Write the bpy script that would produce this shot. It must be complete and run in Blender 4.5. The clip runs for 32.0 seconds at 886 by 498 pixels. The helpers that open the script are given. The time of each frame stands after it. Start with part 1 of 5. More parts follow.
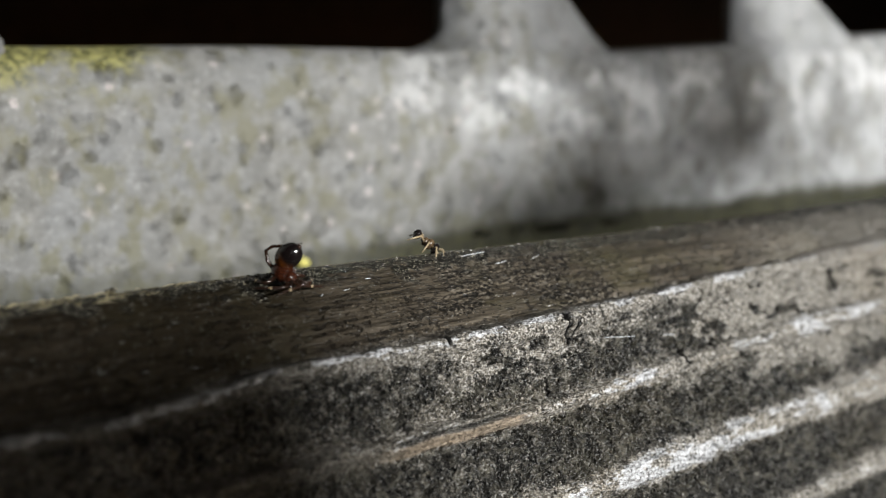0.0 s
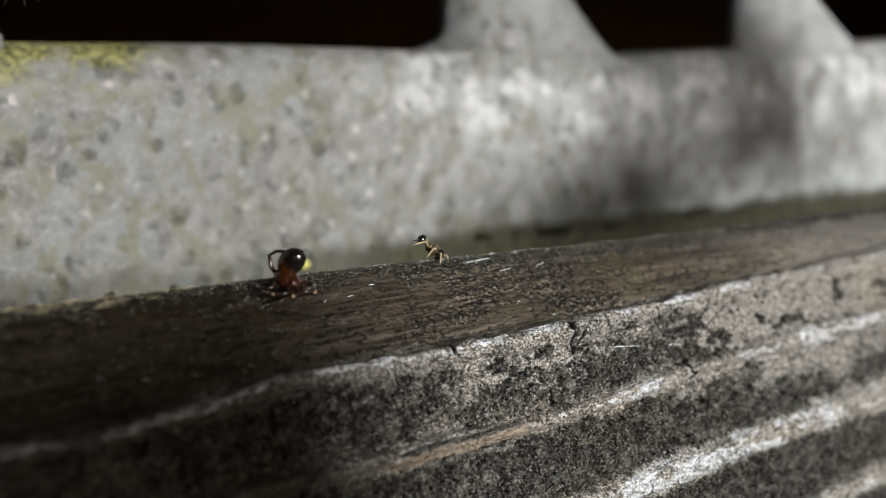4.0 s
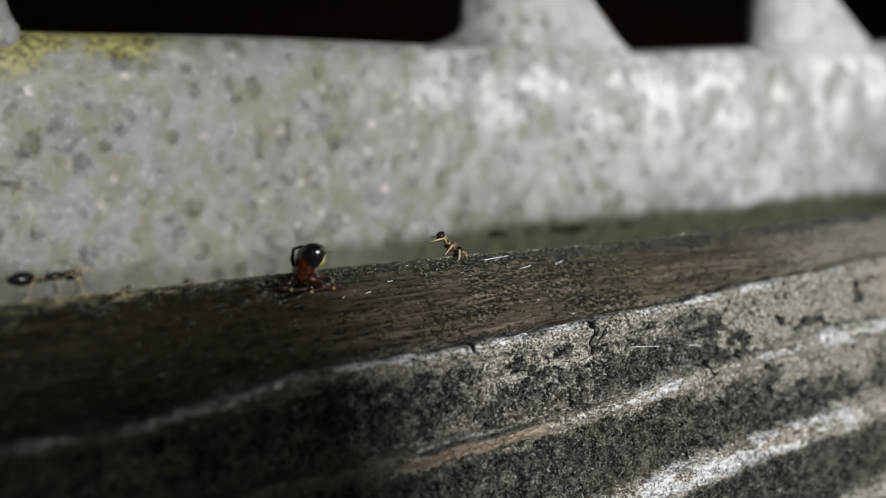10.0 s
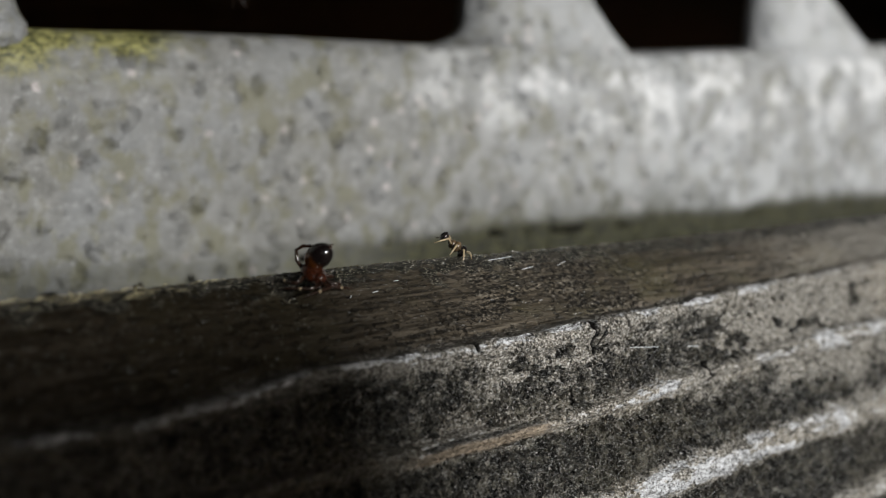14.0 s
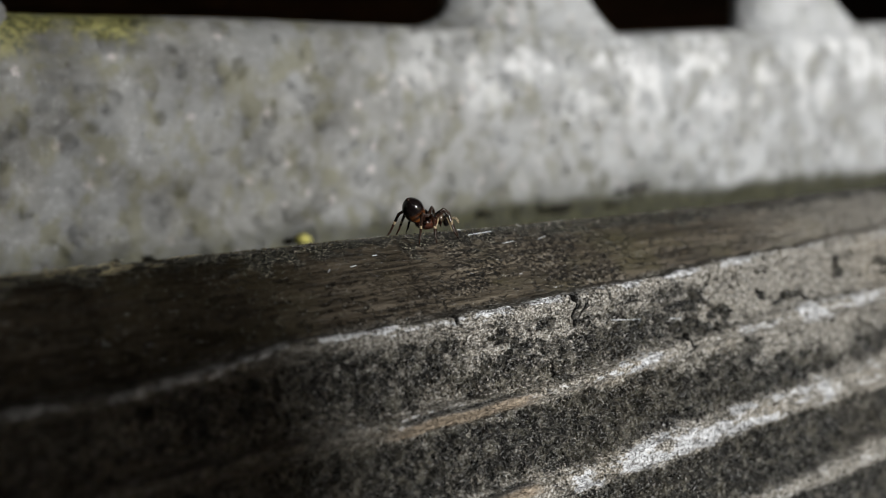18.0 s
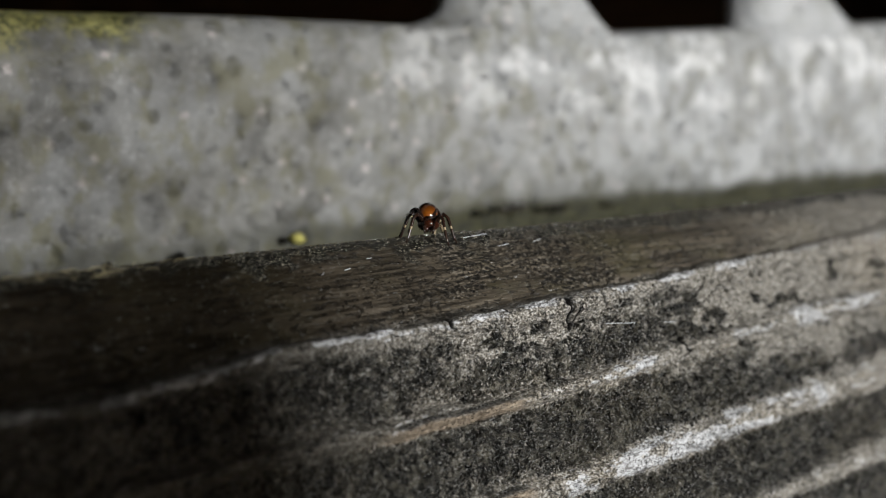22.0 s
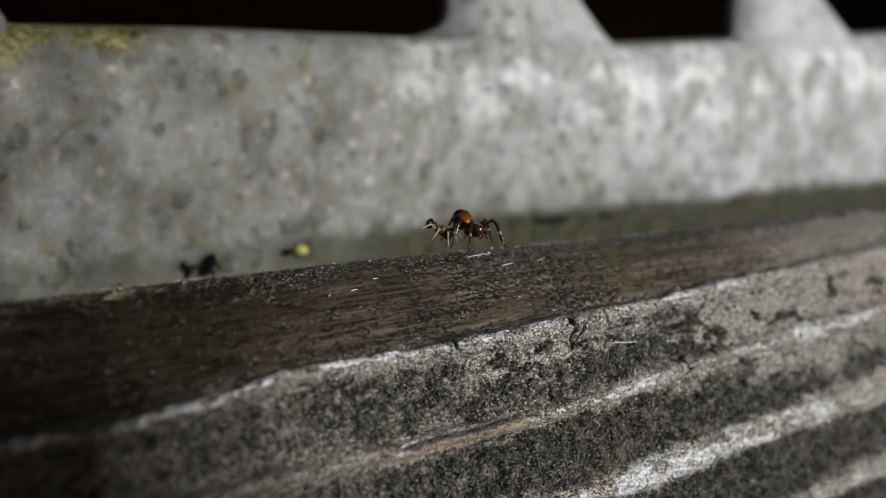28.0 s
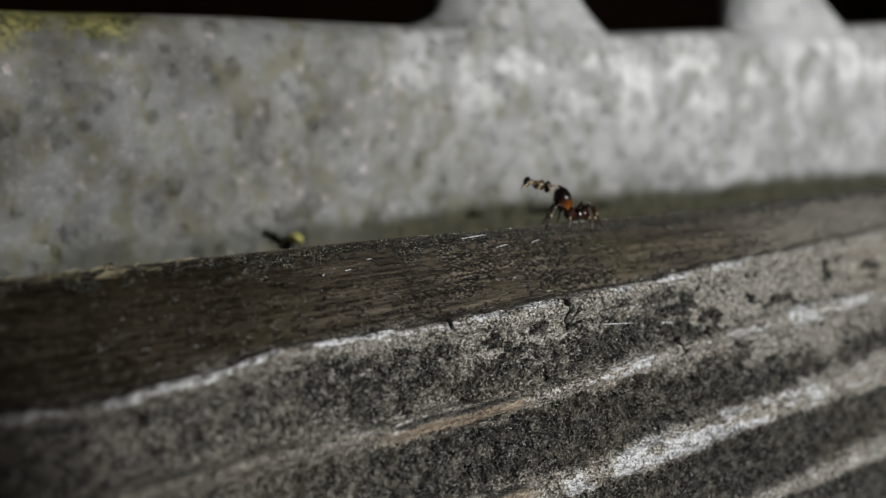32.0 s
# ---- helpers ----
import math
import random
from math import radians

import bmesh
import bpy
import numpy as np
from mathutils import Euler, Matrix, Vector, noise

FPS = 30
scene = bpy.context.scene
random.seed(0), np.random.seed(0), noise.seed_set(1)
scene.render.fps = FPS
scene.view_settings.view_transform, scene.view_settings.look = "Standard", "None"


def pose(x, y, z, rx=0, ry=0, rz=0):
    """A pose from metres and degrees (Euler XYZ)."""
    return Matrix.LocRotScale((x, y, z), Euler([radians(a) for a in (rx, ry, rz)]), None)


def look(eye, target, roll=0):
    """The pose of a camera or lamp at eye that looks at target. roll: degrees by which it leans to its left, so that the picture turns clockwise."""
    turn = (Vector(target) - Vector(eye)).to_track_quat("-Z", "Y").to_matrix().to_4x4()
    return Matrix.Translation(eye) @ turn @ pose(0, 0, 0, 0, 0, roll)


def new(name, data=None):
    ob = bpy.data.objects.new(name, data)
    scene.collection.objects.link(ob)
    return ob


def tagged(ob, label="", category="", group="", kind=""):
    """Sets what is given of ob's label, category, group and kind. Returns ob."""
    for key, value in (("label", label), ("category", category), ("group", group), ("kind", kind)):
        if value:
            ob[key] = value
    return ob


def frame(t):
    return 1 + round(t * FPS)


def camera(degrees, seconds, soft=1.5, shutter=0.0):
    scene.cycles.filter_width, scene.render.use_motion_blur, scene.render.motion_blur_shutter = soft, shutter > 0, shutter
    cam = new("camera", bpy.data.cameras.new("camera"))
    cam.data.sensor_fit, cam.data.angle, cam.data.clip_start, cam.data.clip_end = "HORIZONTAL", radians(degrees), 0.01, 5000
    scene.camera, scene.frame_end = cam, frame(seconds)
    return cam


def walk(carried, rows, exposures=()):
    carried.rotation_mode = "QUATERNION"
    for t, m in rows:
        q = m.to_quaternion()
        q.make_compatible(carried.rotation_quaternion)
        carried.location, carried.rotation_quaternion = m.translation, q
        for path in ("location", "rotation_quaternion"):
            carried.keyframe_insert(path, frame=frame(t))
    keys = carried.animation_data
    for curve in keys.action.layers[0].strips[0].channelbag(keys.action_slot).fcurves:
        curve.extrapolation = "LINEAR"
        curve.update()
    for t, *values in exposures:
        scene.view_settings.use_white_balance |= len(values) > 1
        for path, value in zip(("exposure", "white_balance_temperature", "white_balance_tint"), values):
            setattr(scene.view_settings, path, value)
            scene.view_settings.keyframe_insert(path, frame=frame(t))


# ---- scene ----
cam = camera(47.9, 32.0, soft=0.45)
METRES, EYE, TILT, LEAN, TURN = 0.028, 0.133, -9.5, 0.0, -37.9
ROWS = [
    (0.0, 0.0, 0.0, 0.0, 0.0, 0.0, -0.0),
    (0.5, -0.0071, 0.0043, 0.022, -0.1, -0.05, -0.37),
    (1.0, -0.0039, 0.0097, 0.003, -0.12, -0.04, -0.05),
    (1.5, 0.0079, 0.0004, 0.0005, -0.19, -0.03, -0.04),
    (2.0, 0.006, 0.0048, -0.0021, -0.29, -0.11, -0.36),
    (2.5, 0.0051, 0.0069, -0.0125, -0.34, -0.11, -0.5),
    (3.0, -0.0013, 0.02, -0.0151, -0.37, -0.07, -0.5),
    (3.5, 0.0024, 0.0284, -0.0079, -0.35, -0.13, -0.53),
    (4.0, -0.0249, 0.0403, 0.0216, -0.28, -0.13, -0.78),
    (4.5, -0.0521, 0.0436, 0.0344, -0.14, -0.25, -1.24),
    (6.5, -0.0459, 0.0432, 0.0255, 0.09, -0.29, -1.31),
    (7.0, -0.0444, 0.0473, 0.0279, 0.06, -0.36, -1.34),
    (7.5, -0.0236, 0.0361, 0.0079, 0.14, -0.28, -1.11),
    (8.0, -0.0303, 0.047, -0.0013, 0.09, -0.27, -0.98),
    (8.5, -0.0331, 0.0535, -0.0064, 0.13, -0.2, -1.08),
    (9.0, -0.037, 0.0561, -0.0021, 0.13, -0.32, -1.2),
    (9.5, -0.0447, 0.0573, 0.0103, 0.17, -0.31, -1.32),
    (10.0, -0.0529, 0.0701, 0.0226, 0.18, -0.36, -1.48),
    (10.5, -0.0468, 0.0649, 0.0112, 0.22, -0.39, -1.45),
    (11.0, -0.0477, 0.0595, 0.0194, 0.23, -0.45, -1.44),
    (11.5, -0.0514, 0.0529, 0.0224, 0.22, -0.46, -1.24),
    (12.0, -0.0864, 0.074, 0.0674, 0.12, -0.64, -1.69),
    (12.5, -0.0921, 0.0447, 0.1087, 0.15, -0.79, -2.24),
    (13.0, -0.073, -0.0043, 0.0594, -0.04, -0.74, -2.12),
    (13.5, -0.0859, 0.0243, 0.0326, -0.33, -0.54, -2.13),
    (15.5, -0.0718, 0.043, 0.0432, 0.41, -1.03, -1.67),
    (16.0, -0.0593, 0.037, 0.0106, 0.17, -0.91, -1.41),
    (16.5, -0.0497, 0.0246, 0.0107, 0.04, -0.9, -1.38),
    (17.0, -0.0483, 0.0192, -0.0139, -0.14, -0.81, -1.25),
    (17.5, -0.0451, 0.0201, -0.0097, -0.3, -0.97, -1.23),
    (18.0, -0.036, 0.0295, -0.0098, -0.38, -1.04, -1.16),
    (18.5, -0.0341, 0.0318, 0.0034, -0.47, -1.16, -1.27),
    (19.0, -0.033, 0.0304, 0.0028, -0.6, -1.12, -1.27),
    (19.5, -0.0423, 0.037, -0.0075, -0.68, -1.08, -1.23),
    (20.0, -0.0422, 0.0355, -0.0099, -0.74, -1.16, -1.17),
    (20.5, -0.0446, 0.0351, 0.0, -0.77, -1.23, -1.31),
    (21.0, -0.0503, 0.0453, 0.0078, -0.81, -1.27, -1.55),
    (21.5, -0.0501, 0.0487, 0.0115, -0.77, -1.29, -1.6),
    (22.0, -0.0381, 0.0419, 0.01, -0.72, -1.32, -1.46),
    (22.5, -0.0351, 0.0432, 0.0047, -0.73, -1.25, -1.35),
    (23.0, -0.0473, 0.0474, -0.0014, -0.79, -1.22, -1.54),
    (23.5, -0.0572, 0.0488, 0.0114, -0.77, -1.29, -1.59),
    (24.0, -0.0521, 0.0452, 0.0239, -0.66, -1.35, -1.58),
    (24.5, -0.0562, 0.0453, 0.0411, -0.71, -1.43, -1.72),
    (25.0, -0.0579, 0.0366, 0.0448, -0.68, -1.4, -1.71),
    (25.5, -0.058, 0.036, 0.0368, -0.76, -1.32, -1.82),
    (27.5, -0.0698, 0.0281, 0.077, -0.84, -1.49, -1.95),
    (28.0, -0.0611, 0.0182, 0.0652, -0.88, -1.41, -1.89),
    (28.5, -0.0565, 0.018, 0.0443, -0.94, -1.29, -1.67),
    (29.0, -0.056, 0.0096, 0.0452, -0.96, -1.33, -1.63),
    (29.5, -0.0533, 0.0141, 0.0311, -1.05, -1.3, -1.46),
    (30.0, -0.0577, 0.0242, 0.0276, -1.07, -1.28, -1.46),
    (30.5, -0.0608, 0.0165, 0.0477, -1.13, -1.37, -1.87),
    (31.0, -0.0594, 0.0188, 0.0318, -1.16, -1.33, -1.73),
    (31.5, -0.0556, 0.0212, 0.019, -1.18, -1.32, -1.63),
    (32.0, -0.0557, 0.0247, 0.014, -1.14, -1.35, -1.56),
]
walk(cam, [(t, pose(0, 0, EYE, TILT, LEAN, TURN) @ pose(METRES * x, METRES * y, METRES * z, 90 + pitch, roll, yaw)) for t, x, y, z, yaw, pitch, roll in ROWS],
     [(0.0, 0.58), (1.0, 0.6), (2.0, 0.65), (3.0, 0.68), (4.0, 0.5), (7.0, 0.45), (8.0, 0.06), (9.0, 0.4), (10.0, 0.35), (11.0, 0.2), (12.0, 0.32), (13.0, 0.18), (16.0, 0.08), (17.0, 0.15), (18.0, 0.24), (19.0, 0.1), (20.0, 0.2), (21.0, 0.05), (22.0, 0.15), (23.0, 0.05), (24.0, 0.28), (25.0, 0.08), (28.0, 0.15), (30.0, 0.14), (31.0, 0.18), (32.0, -0.03)])
# a close-up lens with a shallow field
cam.data.dof.use_dof = True
cam.data.dof.focus_distance = 0.0700
cam.data.dof.aperture_fstop = 27.0

# ---- light ----
SUN_DIR = Vector((0.14, -1.0, 0.265)).normalized()
world = bpy.data.worlds.new("sky")
scene.world = world
world.use_nodes = True
wn = world.node_tree
sky = wn.nodes.new("ShaderNodeTexSky")
sky.sky_type = 'NISHITA'
sky.sun_disc = False
sky.sun_elevation = math.asin(SUN_DIR.z)
sky.sun_rotation = math.atan2(SUN_DIR.x, SUN_DIR.y)
wn.links.new(sky.outputs[0], wn.nodes["Background"].inputs[0])
wn.nodes["Background"].inputs[1].default_value = 0.022
sun_data = bpy.data.lights.new("sun", 'SUN')
sun_data.energy, sun_data.angle, sun_data.color = 4.15, radians(0.45), (1.0, 0.99, 0.965)
sun = new("sun", sun_data)
sun.matrix_world = look(SUN_DIR * 3, (0, 0, 0))

# one unit of the plan in metres: u along the board, v across it away from the lens, z up from the lens
U = 0.0035


def P(u, v, z):
    return Vector((u * U, v * U, EYE + z * U))


# ---- materials ----
class Mat:
    def __init__(self, name, rough=0.6, spec=0.5):
        self.m = bpy.data.materials.new(name)
        self.m.use_nodes = True
        self.t = self.m.node_tree
        self.b = self.t.nodes["Principled BSDF"]
        self.b.inputs["Roughness"].default_value = rough
        self.b.inputs["Specular IOR Level"].default_value = spec
        self.co = self.t.nodes.new("ShaderNodeTexCoord").outputs["Object"]

    def link(self, a, b):
        self.t.links.new(a, b)

    def units(self, su=1.0, sv=1.0, sz=1.0):
        n = self.t.nodes.new("ShaderNodeMapping")
        n.inputs["Scale"].default_value = (su / U, sv / U, sz / U)
        self.link(self.co, n.inputs["Vector"])
        return n.outputs[0]

    def noise(self, vec, scale=1.0, detail=4.0, rough=0.55):
        n = self.t.nodes.new("ShaderNodeTexNoise")
        n.inputs["Scale"].default_value = scale
        n.inputs["Detail"].default_value = detail
        n.inputs["Roughness"].default_value = rough
        self.link(vec, n.inputs["Vector"])
        return n.outputs["Fac"]

    def voronoi(self, vec, scale=1.0, feature='F1'):
        n = self.t.nodes.new("ShaderNodeTexVoronoi")
        n.feature = feature
        n.inputs["Scale"].default_value = scale
        self.link(vec, n.inputs["Vector"])
        return n.outputs["Distance"]

    def ramp(self, fac, stops):
        n = self.t.nodes.new("ShaderNodeValToRGB")
        e = n.color_ramp.elements
        while len(e) < len(stops):
            e.new(0.5)
        for i, (p, c) in enumerate(stops):
            e[i].position = p
            e[i].color = (*c, 1) if isinstance(c, tuple) else (c, c, c, 1)
        self.link(fac, n.inputs["Fac"])
        return n.outputs["Color"]

    def mix(self, fac, a, b, kind='MIX'):
        n = self.t.nodes.new("ShaderNodeMix")
        n.data_type, n.blend_type = 'RGBA', kind
        for slot, val in ((0, fac), (6, a), (7, b)):
            sock = n.inputs[slot]
            if isinstance(val, (int, float)):
                sock.default_value = val if slot == 0 else (val, val, val, 1)
            elif isinstance(val, tuple):
                sock.default_value = (*val, 1)
            else:
                self.link(val, sock)
        return n.outputs[2]

    def math(self, op, a, b=0.0):
        n = self.t.nodes.new("ShaderNodeMath")
        n.operation = op
        for sock, val in ((n.inputs[0], a), (n.inputs[1], b)):
            if isinstance(val, (int, float)):
                sock.default_value = val
            else:
                self.link(val, sock)
        return n.outputs[0]

    def attr(self, name):
        n = self.t.nodes.new("ShaderNodeAttribute")
        n.attribute_name = name
        return n.outputs["Fac"]

    def rand(self):
        return self.t.nodes.new("ShaderNodeObjectInfo").outputs["Random"]

    def color(self, c):
        if isinstance(c, tuple):
            self.b.inputs["Base Color"].default_value = (*c, 1)
        else:
            self.link(c, self.b.inputs["Base Color"])
        return self

    def rough(self, r):
        self.link(r, self.b.inputs["Roughness"])
        return self

    def bump(self, height, dist, strength=1.0, under=None):
        n = self.t.nodes.new("ShaderNodeBump")
        n.inputs["Strength"].default_value = strength
        n.inputs["Distance"].default_value = dist * U
        self.link(height, n.inputs["Height"])
        if under is not None:
            self.link(under, n.inputs["Normal"])
        self.link(n.outputs[0], self.b.inputs["Normal"])
        return n.outputs[0]


def make_wood():
    k = Mat("weathered_wood", 0.4, 0.6)
    fine = k.noise(k.units(1.4, 9, 9), 2.6, 6, 0.65)
    grain = k.noise(k.units(0.25, 5, 5), 1.5, 5, 0.6)
    blotch = k.noise(k.units(0.6, 1, 1), 0.8, 5, 0.6)
    grit = k.noise(k.units(), 11, 6, 0.75)
    clumps = k.noise(k.units(), 4.5, 6, 0.75)
    pores = k.ramp(k.noise(k.units(0.7, 1.6, 1.6), 7, 4, 0.65), [(0.56, 0.0), (0.64, 1.0)])
    flecks = k.ramp(k.noise(k.units(0.5, 2, 2), 5, 4, 0.65), [(0.58, 0.0), (0.66, 1.0)])
    # fine noise; its peaks paint glints into the colours as pale flecks
    sparkle = k.noise(k.units(0.8, 1, 1), 21, 3, 0.65)
    tan = k.noise(k.units(0.35, 0.8, 0.8), 0.7, 3, 0.5)
    bare = k.mix(k.ramp(grain, [(0.3, 0.0), (0.7, 1.0)]), (0.13, 0.119, 0.098), (0.30, 0.28, 0.24))
    bare = k.mix(k.ramp(fine, [(0.40, 0.0), (0.62, 0.7)]), bare, (0.28, 0.255, 0.215))
    bare = k.mix(k.ramp(tan, [(0.50, 0.0), (0.68, 0.45)]), bare, (0.29, 0.24, 0.165))
    bare = k.mix(k.ramp(sparkle, [(0.51, 0.0), (0.60, 0.85)]), bare, (0.62, 0.605, 0.575))
    bare = k.mix(k.ramp(sparkle, [(0.38, 0.95), (0.46, 0.0)]), bare, (0.015, 0.014, 0.012))
    bare = k.mix(k.math('MULTIPLY', pores, 0.9), bare, (0.012, 0.011, 0.01))
    bare = k.mix(k.math('MULTIPLY', flecks, 0.35), bare, (0.40, 0.39, 0.37))
    # shade at the board's near end, painted into the bare wood
    bare = k.mix(k.math('MULTIPLY', k.attr("near_shade"), 0.5), bare, (0.075, 0.070, 0.060))
    streak = k.noise(k.units(0.3, 4, 4), 2.2, 5, 0.65)
    bands = k.noise(k.units(0.06, 1.3, 1.3), 1.5, 3, 0.5)
    top = k.mix(k.ramp(streak, [(0.38, 0.0), (0.64, 1.0)]), (0.014, 0.011, 0.007), (0.135, 0.112, 0.082))
    top = k.mix(k.ramp(bands, [(0.42, 0.75), (0.55, 0.0)]), top, (0.012, 0.0085, 0.004))
    top = k.mix(k.ramp(blotch, [(0.48, 0.0), (0.66, 0.7)]), top, (0.066, 0.058, 0.030))
    top = k.mix(k.math('MULTIPLY', pores, 0.65), top, (0.004, 0.0035, 0.003))
    top = k.mix(k.math('MULTIPLY', flecks, 0.22), top, (0.15, 0.115, 0.07))
    top = k.mix(k.ramp(sparkle, [(0.62, 0.0), (0.72, 0.7)]), top, (0.34, 0.29, 0.21))
    # the same near-end shade painted over the top
    top = k.mix(k.math('MULTIPLY', k.attr("near_shade"), 0.75), top, (0.009, 0.0058, 0.0024))
    c = k.mix(k.attr("topside"), bare, top)
    worn = k.noise(k.units(0.55, 1.6, 1.6), 9, 5, 0.7)
    # worn wood on the crests, its highlights painted in white
    white = k.mix(k.ramp(worn, [(0.36, 0.0), (0.52, 1.0)]), (0.17, 0.165, 0.158), (0.70, 0.715, 0.74))
    white = k.mix(k.ramp(sparkle, [(0.36, 0.8), (0.46, 0.0)]), white, (0.06, 0.058, 0.055))
    break_up = k.math('SUBTRACT', grit, 0.5)
    crest = k.ramp(k.math('ADD', k.attr("crest"), k.math('MULTIPLY', k.math('SUBTRACT', worn, 0.5), 2.0)), [(0.28, 0.0), (0.52, 1.0)])
    crusty = k.ramp(k.math('ADD', k.attr("crust"), k.math('MULTIPLY', break_up, 4.2)), [(0.24, 0.0), (0.74, 1.0)])
    c = k.mix(crest, c, white)
    nodule = k.noise(k.units(0.9, 1, 1), 11, 4, 0.7)
    crust = k.mix(k.ramp(nodule, [(0.48, 0.0), (0.60, 1.0)]), (0.002, 0.0022, 0.002), (0.075, 0.072, 0.060))
    crust = k.mix(k.ramp(clumps, [(0.54, 0.0), (0.62, 0.9)]), crust, (0.20, 0.19, 0.16))
    crust = k.mix(k.ramp(tan, [(0.50, 0.0), (0.62, 0.25)]), crust, (0.075, 0.062, 0.032))
    crust = k.mix(k.ramp(clumps, [(0.36, 0.9), (0.46, 0.0)]), crust, (0.0015, 0.0015, 0.0015))
    heaps = k.noise(k.units(0.8, 1, 1), 2.6, 4, 0.6)
    crust = k.mix(k.ramp(heaps, [(0.52, 0.0), (0.64, 0.7)]), crust, (0.19, 0.178, 0.14))
    crust = k.mix(k.ramp(heaps, [(0.38, 0.75), (0.47, 0.0)]), crust, (0.003, 0.003, 0.003))
    crust = k.mix(k.ramp(sparkle, [(0.56, 0.0), (0.64, 0.85)]), crust, (0.34, 0.345, 0.34))
    c = k.mix(crusty, c, crust)
    glitter = k.noise(k.units(0.6, 1.2, 1.2), 32, 3, 0.65)
    # black grit, with its sparkle painted on as pale flecks
    dirt = k.mix(k.ramp(glitter, [(0.57, 0.0), (0.64, 1.0)]), (0.003, 0.003, 0.002), (0.52, 0.49, 0.39))
    c = k.mix(k.attr("band"), c, dirt)
    c = k.mix(k.attr("fresh"), c, k.mix(k.ramp(fine, [(0.35, 0.0), (0.65, 1.0)]), (0.14, 0.11, 0.08), (0.40, 0.33, 0.25)))
    speckle = k.noise(k.units(0.75, 1.2, 1.2), 13, 4, 0.7)
    holes = k.math('MULTIPLY', k.attr("pitted"), k.ramp(speckle, [(0.53, 0.0), (0.58, 1.0)]))
    grains = k.math('MULTIPLY', k.attr("pitted"), k.ramp(speckle, [(0.38, 0.4), (0.44, 0.0)]))
    c = k.mix(grains, c, (0.30, 0.27, 0.225))
    c = k.mix(k.math('MAXIMUM', k.attr("crack"), holes), c, (0.004, 0.0035, 0.003))
    k.color(c)
    gloss = k.mix(k.attr("topside"), k.ramp(grit, [(0.3, 0.24), (0.7, 0.42)]), 0.5)
    gloss = k.mix(crest, gloss, k.ramp(grit, [(0.3, 0.18), (0.7, 0.36)]))
    k.rough(k.mix(k.attr("crack"), k.mix(crusty, gloss, k.ramp(clumps, [(0.35, 0.22), (0.6, 0.45)])), 0.85))
    # reflections are dulled too where the shade is painted
    k.link(k.mix(k.attr("crack"), k.mix(crusty, k.mix(k.attr("near_shade"), 0.5, 0.12), 0.4), 0.08), k.b.inputs["Specular IOR Level"])
    amount = k.mix(k.math('MULTIPLY', k.attr("crust"), k.math('SUBTRACT', 1.0, k.math('MULTIPLY', k.attr("topside"), 0.8))), k.mix(k.attr("topside"), 0.42, 0.06), 1.0)
    n1 = k.bump(k.noise(k.units(0.9, 8, 8), 2.4, 3, 0.55), 0.022, 0.9)
    lumps = k.math('MULTIPLY', k.noise(k.units(), 6.5, 3, 0.55), amount)
    n2 = k.bump(k.math('SUBTRACT', lumps, k.math('ADD', k.math('MULTIPLY', pores, 0.2), k.math('MULTIPLY', holes, 0.3))), 0.28, 1.0, n1)
    k.bump(k.math('MULTIPLY', k.noise(k.units(), 18, 2, 0.5), amount), 0.18, 1.0, n2)
    return k.m


